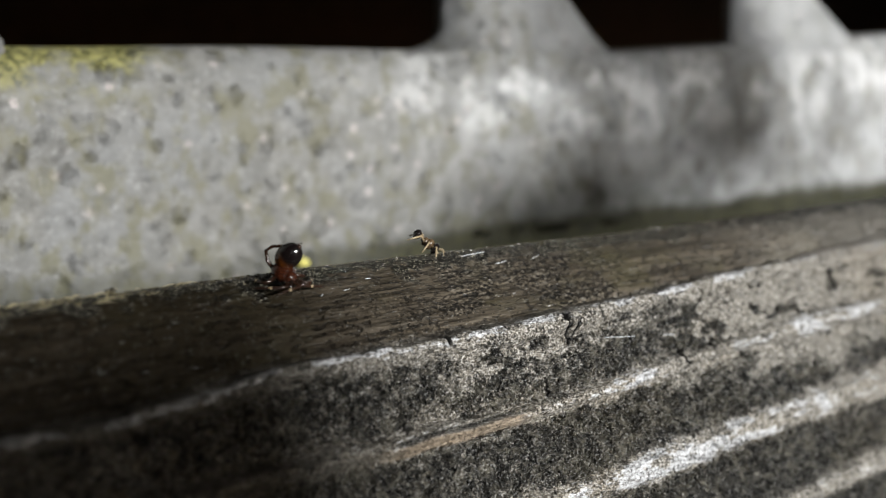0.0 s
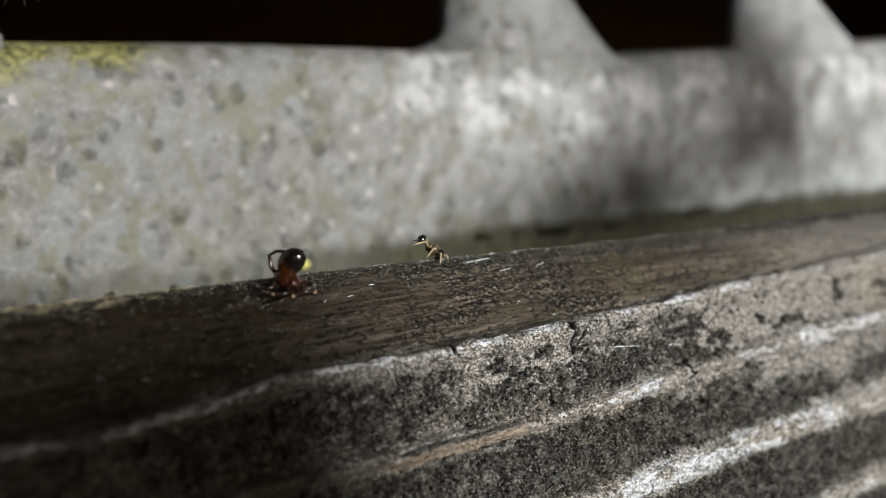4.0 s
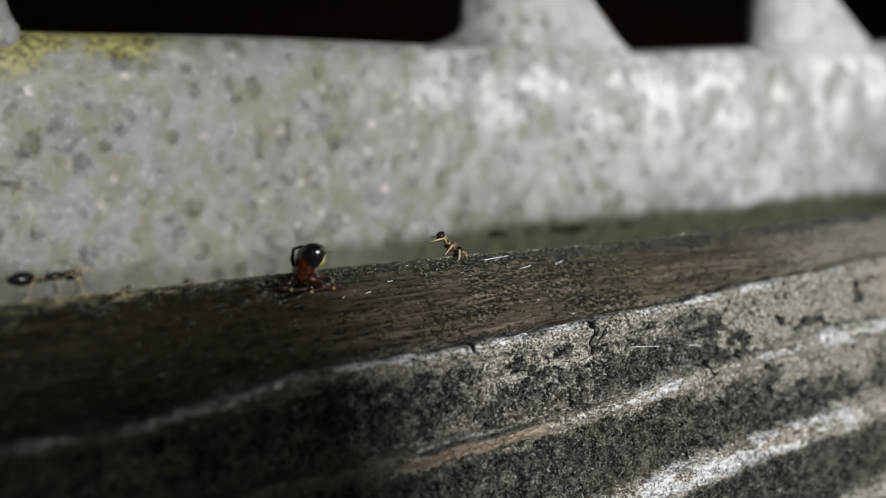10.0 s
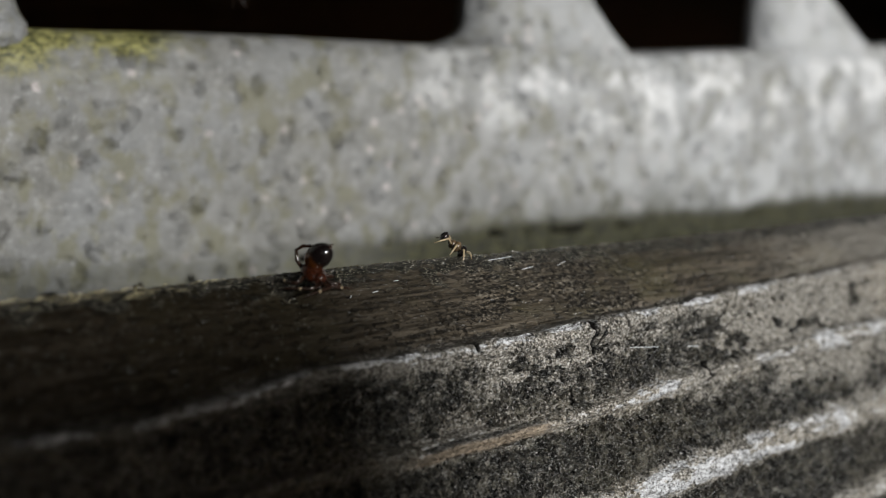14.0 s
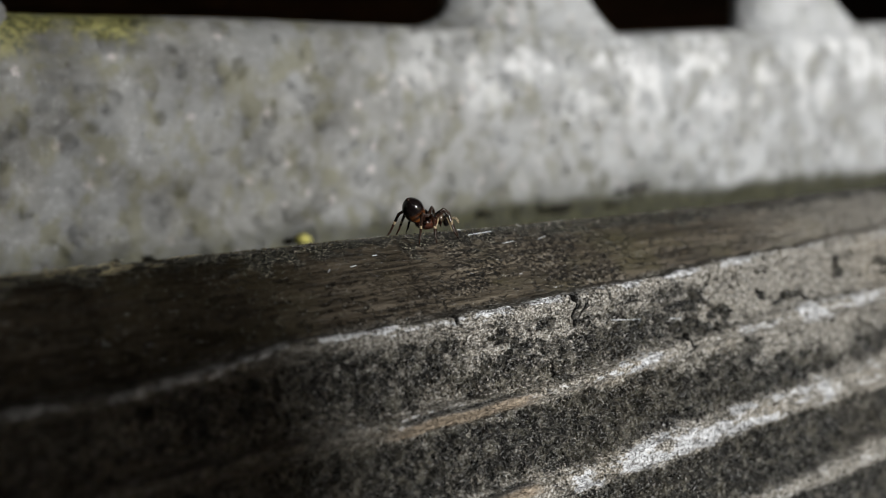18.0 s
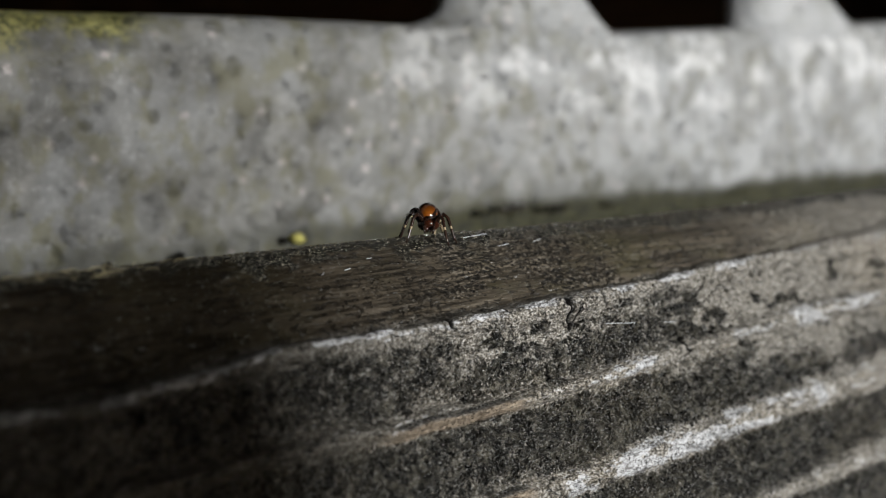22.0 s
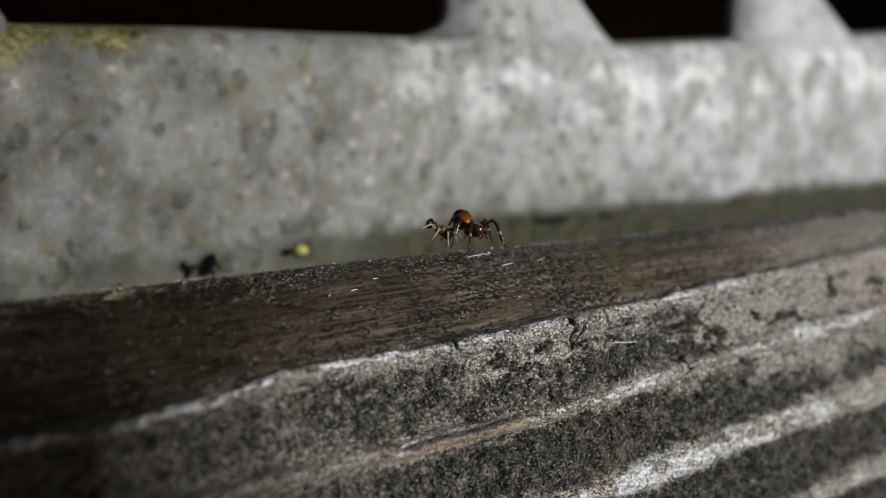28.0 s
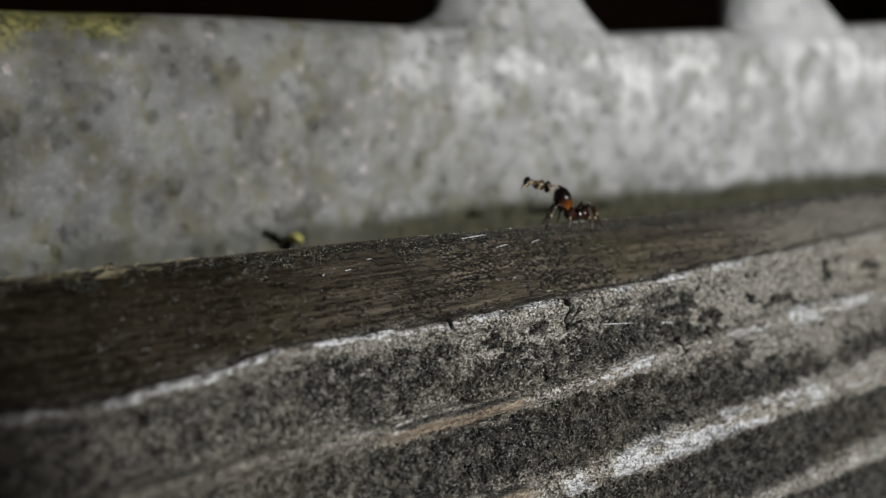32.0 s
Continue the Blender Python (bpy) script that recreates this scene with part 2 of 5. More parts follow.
def make_wall():
    k = Mat("weathered_grey_casting", 0.4, 0.5)
    broad = k.noise(k.units(), 0.35, 4, 0.5)
    mid = k.noise(k.units(), 1.6, 4, 0.6)
    fine = k.noise(k.units(), 5.5, 5, 0.7)
    olive = k.noise(k.units(1.0, 1.0, 0.75), 1.15, 5, 0.62)
    broken = k.noise(k.units(), 1.4, 2, 0.5)
    warp = k.t.nodes.new("ShaderNodeVectorMath")
    warp.operation = 'MULTIPLY_ADD'
    k.link(k.t.nodes.new("ShaderNodeTexNoise").outputs["Color"], warp.inputs[0])
    k.link(k.units(3, 3, 3), warp.inputs[0].links[0].from_node.inputs["Vector"])
    warp.inputs[1].default_value = (0.35, 0.35, 0.35)
    k.link(k.units(), warp.inputs[2])
    wobble = warp.outputs[0]
    pits = k.ramp(k.noise(k.units(), 2.1, 2, 0.55), [(0.56, 0.0), (0.76, 1.0)])
    # chips masks the wall's bright glints, painted on as pale spots
    chips = k.math('MULTIPLY', k.ramp(k.math('ADD', k.voronoi(wobble, 1.1), k.math('MULTIPLY', fine, 0.25)), [(0.19, 1.0), (0.32, 0.0)]), k.ramp(olive, [(0.42, 1.0), (0.56, 0.4)]))
    c = k.mix(k.ramp(mid, [(0.3, 0.0), (0.7, 1.0)]), (0.092, 0.092, 0.084), (0.215, 0.215, 0.208))
    c = k.mix(k.ramp(broad, [(0.45, 0.0), (0.62, 0.55)]), c, (0.160, 0.168, 0.176))
    c = k.mix(k.ramp(fine, [(0.52, 0.0), (0.72, 0.28)]), c, (0.085, 0.082, 0.072))
    c = k.mix(k.ramp(fine, [(0.33, 0.6), (0.45, 0.0)]), c, (0.31, 0.315, 0.315))
    # brighter light towards the far end, painted in as a paler tone
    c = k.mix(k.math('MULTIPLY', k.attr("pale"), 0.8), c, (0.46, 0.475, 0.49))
    c = k.mix(k.math('MULTIPLY', k.ramp(olive, [(0.49, 0.0), (0.60, 0.75)]), k.math('SUBTRACT', 1.0, k.math('MULTIPLY', k.attr("pale"), 0.75))), c, (0.118, 0.114, 0.068))
    c = k.mix(k.math('MULTIPLY', pits, 0.2), c, (0.09, 0.088, 0.07))
    # glints painted into the wall's colour
    c = k.mix(k.math('MULTIPLY', chips, 0.6), c, (0.62, 0.55, 0.54))
    c = k.mix(k.attr("moss"), c, k.mix(k.ramp(fine, [(0.4, 0.0), (0.6, 1.0)]), (0.005, 0.006, 0.002), (0.040, 0.039, 0.012)))
    c = k.mix(k.attr("lichen"), c, k.mix(k.ramp(fine, [(0.42, 0.0), (0.58, 1.0)]), (0.05, 0.052, 0.022), (0.26, 0.25, 0.095)))
    # highlights on the rounded top, painted in as pale patches
    c = k.mix(k.math('MULTIPLY', k.attr("painted_shine"), 0.75), c, (0.72, 0.73, 0.74))
    k.color(c)
    glint = k.ramp(k.voronoi(k.units(), 1.25), [(0.06, 1.0), (0.15, 0.0)])
    k.rough(k.mix(k.attr("moss"), k.mix(glint, k.ramp(mid, [(0.3, 0.36), (0.7, 0.56)]), 0.14), 0.7))
    n1 = k.bump(k.noise(k.units(), 1.0, 2, 0.5), 0.06, 0.8)
    domes = k.math('MULTIPLY', k.ramp(k.voronoi(wobble, 1.35, 'SMOOTH_F1'), [(0.05, 1.0), (0.22, 0.7), (0.42, 0.0)]), k.ramp(broken, [(0.46, 0.0), (0.62, 1.0)]))
    dents = k.math('MULTIPLY', k.ramp(k.voronoi(wobble, 1.9, 'SMOOTH_F1'), [(0.05, 1.0), (0.2, 0.7), (0.36, 0.0)]), k.ramp(broken, [(0.38, 1.0), (0.50, 0.0)]))
    n2 = k.bump(k.math('SUBTRACT', domes, k.math('MULTIPLY', dents, 0.14)), 0.15, 1.0, n1)
    k.bump(fine, 0.07, 0.9, n2)
    return k.m


def make_plain(name, lo, hi, scale=3.0, rough=0.6, bump=0.05, spec=0.5):
    k = Mat(name, rough, spec)
    n = k.noise(k.units(), scale, 4, 0.6)
    k.color(k.mix(k.ramp(n, [(0.3, 0.0), (0.7, 1.0)]), lo, hi))
    if bump:
        k.bump(k.noise(k.units(), scale * 3, 2, 0.5), bump * 0.6, 0.6)
    return k.m


WOOD = make_wood()
WALL = make_wall()
SOIL = make_plain("dark_soil", (0.02, 0.016, 0.012), (0.06, 0.048, 0.035), 0.4, 0.9, 0.6)
BROWN_WOOD = make_plain("brown_stained_wood", (0.06, 0.034, 0.017), (0.12, 0.068, 0.034), 0.5, 0.7, 0.2)
DARK_WOOD = make_plain("dark_stained_wood", (0.02, 0.013, 0.008), (0.05, 0.033, 0.02), 0.5, 0.7, 0.2)
CHITIN_BLACK = make_plain("black_chitin", (0.006, 0.005, 0.005), (0.016, 0.012, 0.011), 6, 0.16, 0.006, 0.6)
CHITIN_BROWN = make_plain("brown_chitin", (0.012, 0.006, 0.004), (0.036, 0.016, 0.009), 6, 0.25, 0.01, 0.6)
CHITIN_RED = make_plain("red_brown_chitin", (0.018, 0.0055, 0.003), (0.05, 0.014, 0.006), 6, 0.2, 0.01, 0.6)
CHITIN_ORANGE = make_plain("orange_chitin", (0.16, 0.03, 0.008), (0.34, 0.08, 0.018), 6, 0.25, 0.01, 0.6)
CHITIN_TAN = make_plain("tan_chitin", (0.03, 0.018, 0.010), (0.14, 0.095, 0.052), 8, 0.25, 0.01, 0.6)
PALE_LEG = make_plain("pale_leg", (0.22, 0.165, 0.10), (0.40, 0.32, 0.2), 6, 0.35, 0.01)
LEAF = make_plain("leaf_green", (0.03, 0.06, 0.015), (0.07, 0.12, 0.03), 0.6, 0.45, 0.05)
YELLOW = make_plain("yellow_crumb", (0.42, 0.38, 0.08), (0.66, 0.62, 0.2), 5, 0.7, 0.05)
STRAW = make_plain("straw_fibre", (0.24, 0.20, 0.10), (0.60, 0.54, 0.34), 5, 0.5, 0.0)
CHIP = make_plain("pale_wood", (0.24, 0.21, 0.16), (0.46, 0.41, 0.33), 4, 0.5, 0.03)
DEBRIS = make_plain("dark_debris", (0.008, 0.008, 0.006), (0.16, 0.14, 0.09), 9, 0.22, 0.05, 0.8)
CRUD = make_plain("black_crud", (0.003, 0.003, 0.002), (0.012, 0.011, 0.008), 4, 0.9, 0.1, 0.1)


def make_abdomen():
    k = Mat("abdomen_shell", 0.14, 0.6)
    a = k.attr("amber")
    n = k.noise(k.units(), 5, 3, 0.5)
    amber = k.mix(n, (0.17, 0.045, 0.005), (0.30, 0.09, 0.010))
    k.color(k.mix(a, (0.007, 0.005, 0.005), amber))
    k.bump(k.noise(k.units(), 30, 3, 0.6), 0.004, 0.5)
    return k.m


ABDOMEN = make_abdomen()


def make_silk():
    k = Mat("silk_thread", 0.25, 0.8)
    k.color((0.75, 0.8, 0.85))
    return k.m


SILK = make_silk()


# ---- mesh helpers ----
def mesh_ob(name, bm, material, smooth=True):
    me = bpy.data.meshes.new(name)
    bm.to_mesh(me)
    bm.free()
    if smooth:
        for f in me.polygons:
            f.use_smooth = True
    me.materials.append(material)
    return new(name, me)


def part(name, bm, material, parent, label="", smooth=True):
    ob = mesh_ob(name, bm, material, smooth)
    ob.parent = parent
    if label:
        tagged(ob, label)
    return ob


def vnoise(x, y, seed=0):
    """Smooth lattice noise from 0 to 1 over two arrays."""
    xi, yi = np.floor(x).astype(np.int64), np.floor(y).astype(np.int64)
    fx, fy = x - xi, y - yi
    fx, fy = fx * fx * (3 - 2 * fx), fy * fy * (3 - 2 * fy)

    def h(a, b):
        n = (a * 374761393 + b * 668265263 + seed * 1442695041) & 0xFFFFFFFF
        n = ((n ^ (n >> 13)) * 1274126177) & 0xFFFFFFFF
        n = ((n ^ (n >> 16)) * 2246822519) & 0xFFFFFFFF
        return ((n ^ (n >> 15)) & 0xFFFFFF) / float(0xFFFFFF)
    a = h(xi, yi) * (1 - fx) + h(xi + 1, yi) * fx
    b = h(xi, yi + 1) * (1 - fx) + h(xi + 1, yi + 1) * fx
    return a * (1 - fy) + b * fy


def fbm(x, y, seed=0, octaves=4, gain=0.5):
    total, amp, norm = 0.0, 1.0, 0.0
    for i in range(octaves):
        total = total + amp * vnoise(x * 2 ** i, y * 2 ** i, seed + i * 17)
        norm += amp
        amp *= gain
    return total / norm


def smooth01(x, a, b):
    t = np.clip((x - a) / (b - a), 0, 1)
    return t * t * (3 - 2 * t)


def sheet(name, pts, material, attrs, flip=False):
    """A mesh from a grid of points (rows, columns, 3) in plan units, with named float values per vertex."""
    r, c = pts.shape[:2]
    world_pts = pts.reshape(-1, 3) * U + np.array((0, 0, EYE))
    idx = np.arange(r * c).reshape(r, c)
    quads = np.stack((idx[:-1, :-1], idx[:-1, 1:], idx[1:, 1:], idx[1:, :-1]), -1).reshape(-1, 4)
    quads = quads[:, ::-1] if flip else quads
    me = bpy.data.meshes.new(name)
    me.vertices.add(r * c)
    me.vertices.foreach_set("co", world_pts.ravel())
    me.loops.add(quads.size)
    me.loops.foreach_set("vertex_index", quads.ravel())
    me.polygons.add(len(quads))
    me.polygons.foreach_set("loop_start", np.arange(0, quads.size, 4))
    me.polygons.foreach_set("loop_total", np.full(len(quads), 4))
    me.polygons.foreach_set("use_smooth", np.ones(len(quads), bool))
    me.update(calc_edges=True)
    me.validate()
    for key, val in attrs.items():
        a = me.attributes.new(key, 'FLOAT', 'POINT')
        a.data.foreach_set("value", np.clip(val, 0, 1).ravel().astype(np.float32))
    me.materials.append(material)
    return new(name, me)


def box_bm(u0, u1, v0, v1, z0, z1, bevel=0.0):
    bm = bmesh.new()
    bmesh.ops.create_cube(bm, size=1)
    for v in bm.verts:
        v.co = P(u0 if v.co.x < 0 else u1, v0 if v.co.y < 0 else v1, z0 if v.co.z < 0 else z1)
    if bevel:
        bmesh.ops.bevel(bm, geom=bm.edges[:], offset=bevel * U, segments=3, affect='EDGES')
    return bm


def egg(bm, centre, radii, turn=None, point=0.0, seg=20):
    """Adds a sphere stretched to an egg; point narrows its -x end."""
    got = bmesh.ops.create_uvsphere(bm, u_segments=seg, v_segments=seg * 2 // 3, radius=1)["verts"]
    swap = Matrix.Rotation(radians(90), 4, 'Y')
    for v in got:
        co = swap @ v.co
        w = 1 - point * max(0, -co.x) ** 2 * 0.55 - point * 0.0
        co = Vector((co.x * radii[0], co.y * radii[1] * w, co.z * radii[2] * w))
        if turn is not None:
            co = turn @ co
        v.co = (co + Vector(centre)) * U
    return got


def tube(bm, pts, radii, seg=7):
    """Adds a tapered tube through the points, with closed ends."""
    rings = []
    pts = [Vector(p) for p in pts]
    for i, p in enumerate(pts):
        d = (pts[min(i + 1, len(pts) - 1)] - pts[max(i - 1, 0)]).normalized()
        side = d.cross(Vector((0, 0, 1)))
        side = side.normalized() if side.length > 1e-4 else Vector((1, 0, 0))
        up = side.cross(d)
        rings.append([bm.verts.new((p + radii[i] * (math.cos(a) * side + math.sin(a) * up)) * U)
                      for a in (2 * math.pi * j / seg for j in range(seg))])
    for a, b in zip(rings, rings[1:]):
        for j in range(seg):
            bm.faces.new((a[j], a[(j + 1) % seg], b[(j + 1) % seg], b[j]))
    bm.faces.new(rings[0][::-1])
    bm.faces.new(rings[-1])


# ---- the wooden board ----
def board_profile():
    ctrl = [(17.9, -38), (17.9, -7), (17.85, -5.2), (17.6, -4.1), (17.25, -3.72), (16.75, -3.59), (16.2, -3.77), (15.4, -4.28),
            (14.95, -4.72), (14.65, -5.05), (14.42, -5.65), (14.18, -6.4), (13.85, -7.2), (13.5, -8.05), (13.15, -9.0),
            (12.85, -9.9), (12.5, -11), (12.35, -12.5), (12.3, -38)]
    c = np.array(ctrl)
    d = np.concatenate(([0], np.cumsum(np.hypot(*np.diff(c, axis=0).T))))
    stops = np.concatenate((np.linspace(0, d[2], 12)[:-1], np.arange(d[2], d[17], 0.026), np.linspace(d[17], d[18], 10)))
    v, z = np.interp(stops, d, c[:, 0]), np.interp(stops, d, c[:, 1])
    for _ in range(68):
        v[1:-1] = (v[:-2] + 2 * v[1:-1] + v[2:]) / 4
        z[1:-1] = (z[:-2] + 2 * z[1:-1] + z[2:]) / 4
    return v, z


def top_z(v):
    pv, pz = board_profile()
    keep = (pz > -4.9) & (pv > 14.8)
    return float(np.interp(v, pv[keep][::-1], pz[keep][::-1])) if v < 17.2 else float(np.interp(v, (17.2, 17.6), (-3.76, -4.1)))


RIDGES = (-5.05, -6.42, -8.05, -9.9, -11.6)


def build_board():
    v, z = board_profile()
    u = np.concatenate((np.arange(-30, 1, 0.5), np.arange(1, 7, 0.05), np.arange(7, 25, 0.025), np.arange(25, 60, 0.1), np.arange(60, 110, 2)))
    nv, nz = np.gradient(z), -np.gradient(v)
    ln = np.hypot(nv, nz)
    UU, VV = np.meshgrid(u, v)
    ZZ = np.meshgrid(u, z)[1]
    NV, NZ = np.meshgrid(u, nv / ln)[1], np.meshgrid(u, nz / ln)[1]
    arc = np.meshgrid(u, np.cumsum(np.hypot(np.gradient(v), np.gradient(z))))[1]
    # patches are warped, so that no edge follows the lattice
    wu = UU + 1.3 * (fbm(UU * 0.8, arc * 0.9, 101, 3) - 0.5)
    wa = arc + 1.0 * (fbm(UU * 0.8, arc * 0.9, 131, 3) - 0.5)
    ru, ra = UU * 0.83 + arc * 0.56, arc * 0.83 - UU * 0.56
    # the ridges run nearly straight, a little askew to each other
    d1 = np.interp(UU, (5, 8, 15, 21, 28), (0.20, 0.0, -0.02, -0.16, -0.25))
    d2 = np.interp(UU, (9, 15, 17.4, 20, 28), (0.08, 0.11, 0.0, -0.15, -0.21))
    d3 = np.interp(UU, (9, 13.5, 22.5, 28), (0.22, 0.22, 0.03, 0.0))
    high, low = smooth01(ZZ, -6.42, -5.05), smooth01(-ZZ, 6.42, 8.05)
    wave = d1 * high + d2 * (1 - high) * (1 - low) + d3 * low + 0.10 * (fbm(UU * 0.3, arc * 0.15, 3, 3) - 0.5)
    zz = ZZ + wave
    front = smooth01(-zz, 4.85, 5.15) * (VV < 16)
    rough_edge = 0.14 * (fbm(UU * 1.6, arc * 2.2, 19, 4, 0.6) - 0.5)
    crest, ribbon = np.zeros_like(UU), np.zeros_like(UU)
    for i, rz in enumerate(RIDGES):
        width = (0.14, 0.17, 0.27, 0.2, 0.2)[i] + 0.10 * (vnoise(UU * 0.35, UU * 0 + i, 11) - 0.4) + 0.10 * smooth01(UU, 20, 27)
        strong = np.zeros_like(UU)
        for row, u0, u1, amount in WORN_HIGHLIGHTS:
            if row == i:
                ends = 0.5 * (vnoise(ZZ * 5, ZZ * 0 + u0, 29) - 0.5)
                strong = np.maximum(strong, amount * smooth01(UU + ends, u0 - 0.15, u0 + 0.15) * (1 - smooth01(UU + ends, u1 - 0.15, u1 + 0.25)))
        strong = strong * (0.12 + 0.88 * smooth01(fbm(UU * 1.1 + 40 * i, zz * 4.5, 23, 5, 0.65), 0.40, 0.60))
        shape = np.exp(-(np.abs(zz - rz + rough_edge) / width) ** 3.4)
        ribbon = np.maximum(ribbon, shape)
        thin = np.exp(-((zz - rz - 0.06 + 0.5 * rough_edge) / 0.085) ** 2) if i == 0 else shape
        crest = np.maximum(crest, thin * strong)
    crest *= (VV < 15.6)
    ribbon *= (VV < 15.6)
    # how far down its band between two ridges a point lies
    below = np.zeros_like(UU)
    for i, (hi, lo) in enumerate(zip(RIDGES, RIDGES[1:])):
        f = (hi - zz) / (hi - lo)
        inside = (f > 0) & (f <= 1)
        bias = smooth01(f, 0.28, 0.72) if i == 0 else smooth01(f, 0.06, 0.25) * (1 - 0.35 * smooth01(f, 0.8, 1.0))
        below = np.where(inside, bias, below)
    below = np.where(zz < RIDGES[-1], 0.8, below)
    below = below + 0.9 * smooth01(-zz, 6.9, 8.0) * smooth01(UU, 12, 18)
    grain = fbm(UU * 0.22, arc * 7, 5, 4) - 0.5
    fibre = fbm(UU * 1.5, arc * 14, 6, 3) - 0.5
    patch = fbm(wu * 0.42, wa * 0.75, 31, 5, 0.62)
    grit = fbm(ru * 7, ra * 7, 41, 3, 0.65)
    sand = fbm(ru * 13, ra * 13, 47, 2, 0.6)
    billow = np.abs(2 * fbm(ru * 2.6, ra * 3.0, 61, 3, 0.55) - 1) * 2.2
    crumbs = fbm(ru * 3.4, ra * 3.4, 43, 3, 0.5)
    far = smooth01(UU, 22, 34)
    local = np.zeros_like(UU)
    for pu, pz, hu, hz, sign in PATCHES:
        local += sign * np.exp(-((wu - pu) / hu) ** 2 - ((zz - pz) / hz) ** 2)
    local = np.clip(local, -1, 1)
    # the face left of the long split is only thinly grown over
    local -= 0.08 * smooth01(UU, 4, 9) * (1 - smooth01(UU, 12, 15)) * smooth01(zz, -6.6, -6.2)
    topside = 1 - smooth01(-zz + 0.15 * (crumbs - 0.5), 4.75, 5.0) * (VV < 16)
    deep = smooth01(-zz, 6.5, 6.85)
    level = 0.5 + 0.6 * (patch - 0.5) + 0.15 * deep - 0.30 * smooth01(UU + 2 * (patch - 0.5), 18, 22) * smooth01(zz, -7.6, -7.0) + 0.10 * (below - 0.5)
    crust = smooth01(level + local * np.where(local > 0, 0.13, 0.24) * (1 - 0.6 * deep) + 0.34 * (crumbs - 0.5) + 0.36 * (grit - 0.5) - 0.75 * ribbon - 0.04 * far, 0.30, 0.80) * front
    crust = (0.13 + 0.80 * crust) * front * (1 - 0.8 * ribbon)
    crust *= 1 - 0.3 * (1 - smooth01(UU, 6, 11))
    specks = smooth01(fbm(wu * 1.5, wa * 3.0, 51, 4, 0.65) + 0.30 * (fbm(wu * 0.35, wa * 0.6, 53, 2) - 0.5), 0.60, 0.67) * (1 - topside)
    # the top is pitted where the grain has opened, most of all over a short stretch
    zone = smooth01(UU, 10.5, 12.5) * (1 - smooth01(UU, 16, 19))
    pitted = smooth01(fbm(wu * 0.8, wa * 1.8, 59, 3) + 0.10 * (zone - 0.5), 0.50, 0.68) * topside * (0.15 + 0.85 * zone)
    crust = np.maximum(crust, specks * 0.9 * (1 - 0.8 * ribbon))
    topside = topside * (1 - 0.75 * smooth01(UU + 3 * (patch - 0.5), 19, 28))
    back = smooth01(VV + 1.0 * (crumbs - 0.5) + 0.3 * (fbm(UU * 0.5, arc, 97, 2) - 0.5), 16.0, 16.5)
    crust = np.maximum(crust, back * 0.6 * smooth01(crumbs, 0.38, 0.55))
    out = 0.27 * ribbon + 0.05 * grain + 0.018 * fibre + crust * front * (0.26 * (grit - 0.45) + 0.24 * (crumbs - 0.48) + 0.26 * (np.minimum(billow, 1) - 0.5) + 0.12 * (sand - 0.5)) + 0.03 * (1 - topside) * (sand - 0.5)
    out += back * (0.035 * (crumbs - 0.45) + 0.04 * (grit - 0.5))
    out += 0.05 * pitted * (1 - back) * (grit - 0.5)
    # short checks across the bare face
    crack = np.zeros_like(UU)
    for u0, z0, u1, z1, wide, seed in CHECKS:
        line = u0 + (u1 - u0) * (zz - z0) / (z1 - z0) + 0.22 * (fbm(zz * 4, zz * 0, 70 + seed, 3, 0.6) - 0.5) * 2
        taper = wide * (0.5 + vnoise(zz * 7, zz * 0, 90 + seed))
        crack = np.maximum(crack, np.exp(-(np.abs(UU - line) / taper) ** 3) * smooth01(zz, z1, z1 + 0.08) * (1 - smooth01(zz, z0 - 0.08, z0)))
    crack *= (VV < 15.4)
    out -= 0.09 * crack
    crust = np.maximum(crust, crack)
    fresh = np.zeros_like(UU)
    for fu0, fu1, fz in FRESH:
        fresh_line = fz + 0.012 * (UU - 11) + 0.06 * (vnoise(UU * 1.3, UU * 0, 81) - 0.5)
        span = smooth01(UU, fu0, fu0 + 1.0) * (1 - smooth01(UU, fu1 - 0.6, fu1))
        fresh = np.maximum(fresh, smooth01(0.12 - np.abs(zz - fresh_line + 0.05), 0, 0.06) * span)
        groove = np.exp(-((zz - fresh_line - 0.1) / 0.045) ** 2) * span
        out -= 0.24 * groove
        crust = np.maximum(crust * (1 - fresh), groove * 0.9)
    # lowers the back edge along the far part to fit the camera's view
    edge_fit = 0.13 * smooth01(UU, 11, 19) * smooth01(VV, 15.4, 16.6)
    pts = np.stack((UU, VV + NV * out, ZZ + NZ * out - edge_fit), -1)
    # the near end of the board carries the painted shade mask
    ob = sheet("board", pts, WOOD, {"crest": crest * (1 - 0.75 * crust), "crust": crust, "topside": topside, "fresh": fresh, "crack": crack, "pitted": pitted, "near_shade": 1 - smooth01(UU + 4 * (patch - 0.5), 7, 14.5), "band": back * smooth01(crumbs + 0.5 * (back - 0.5), 0.35, 0.6)}, True)
    return tagged(ob, "weathered grey wooden board with raised grain and dark lichen crust", "board")


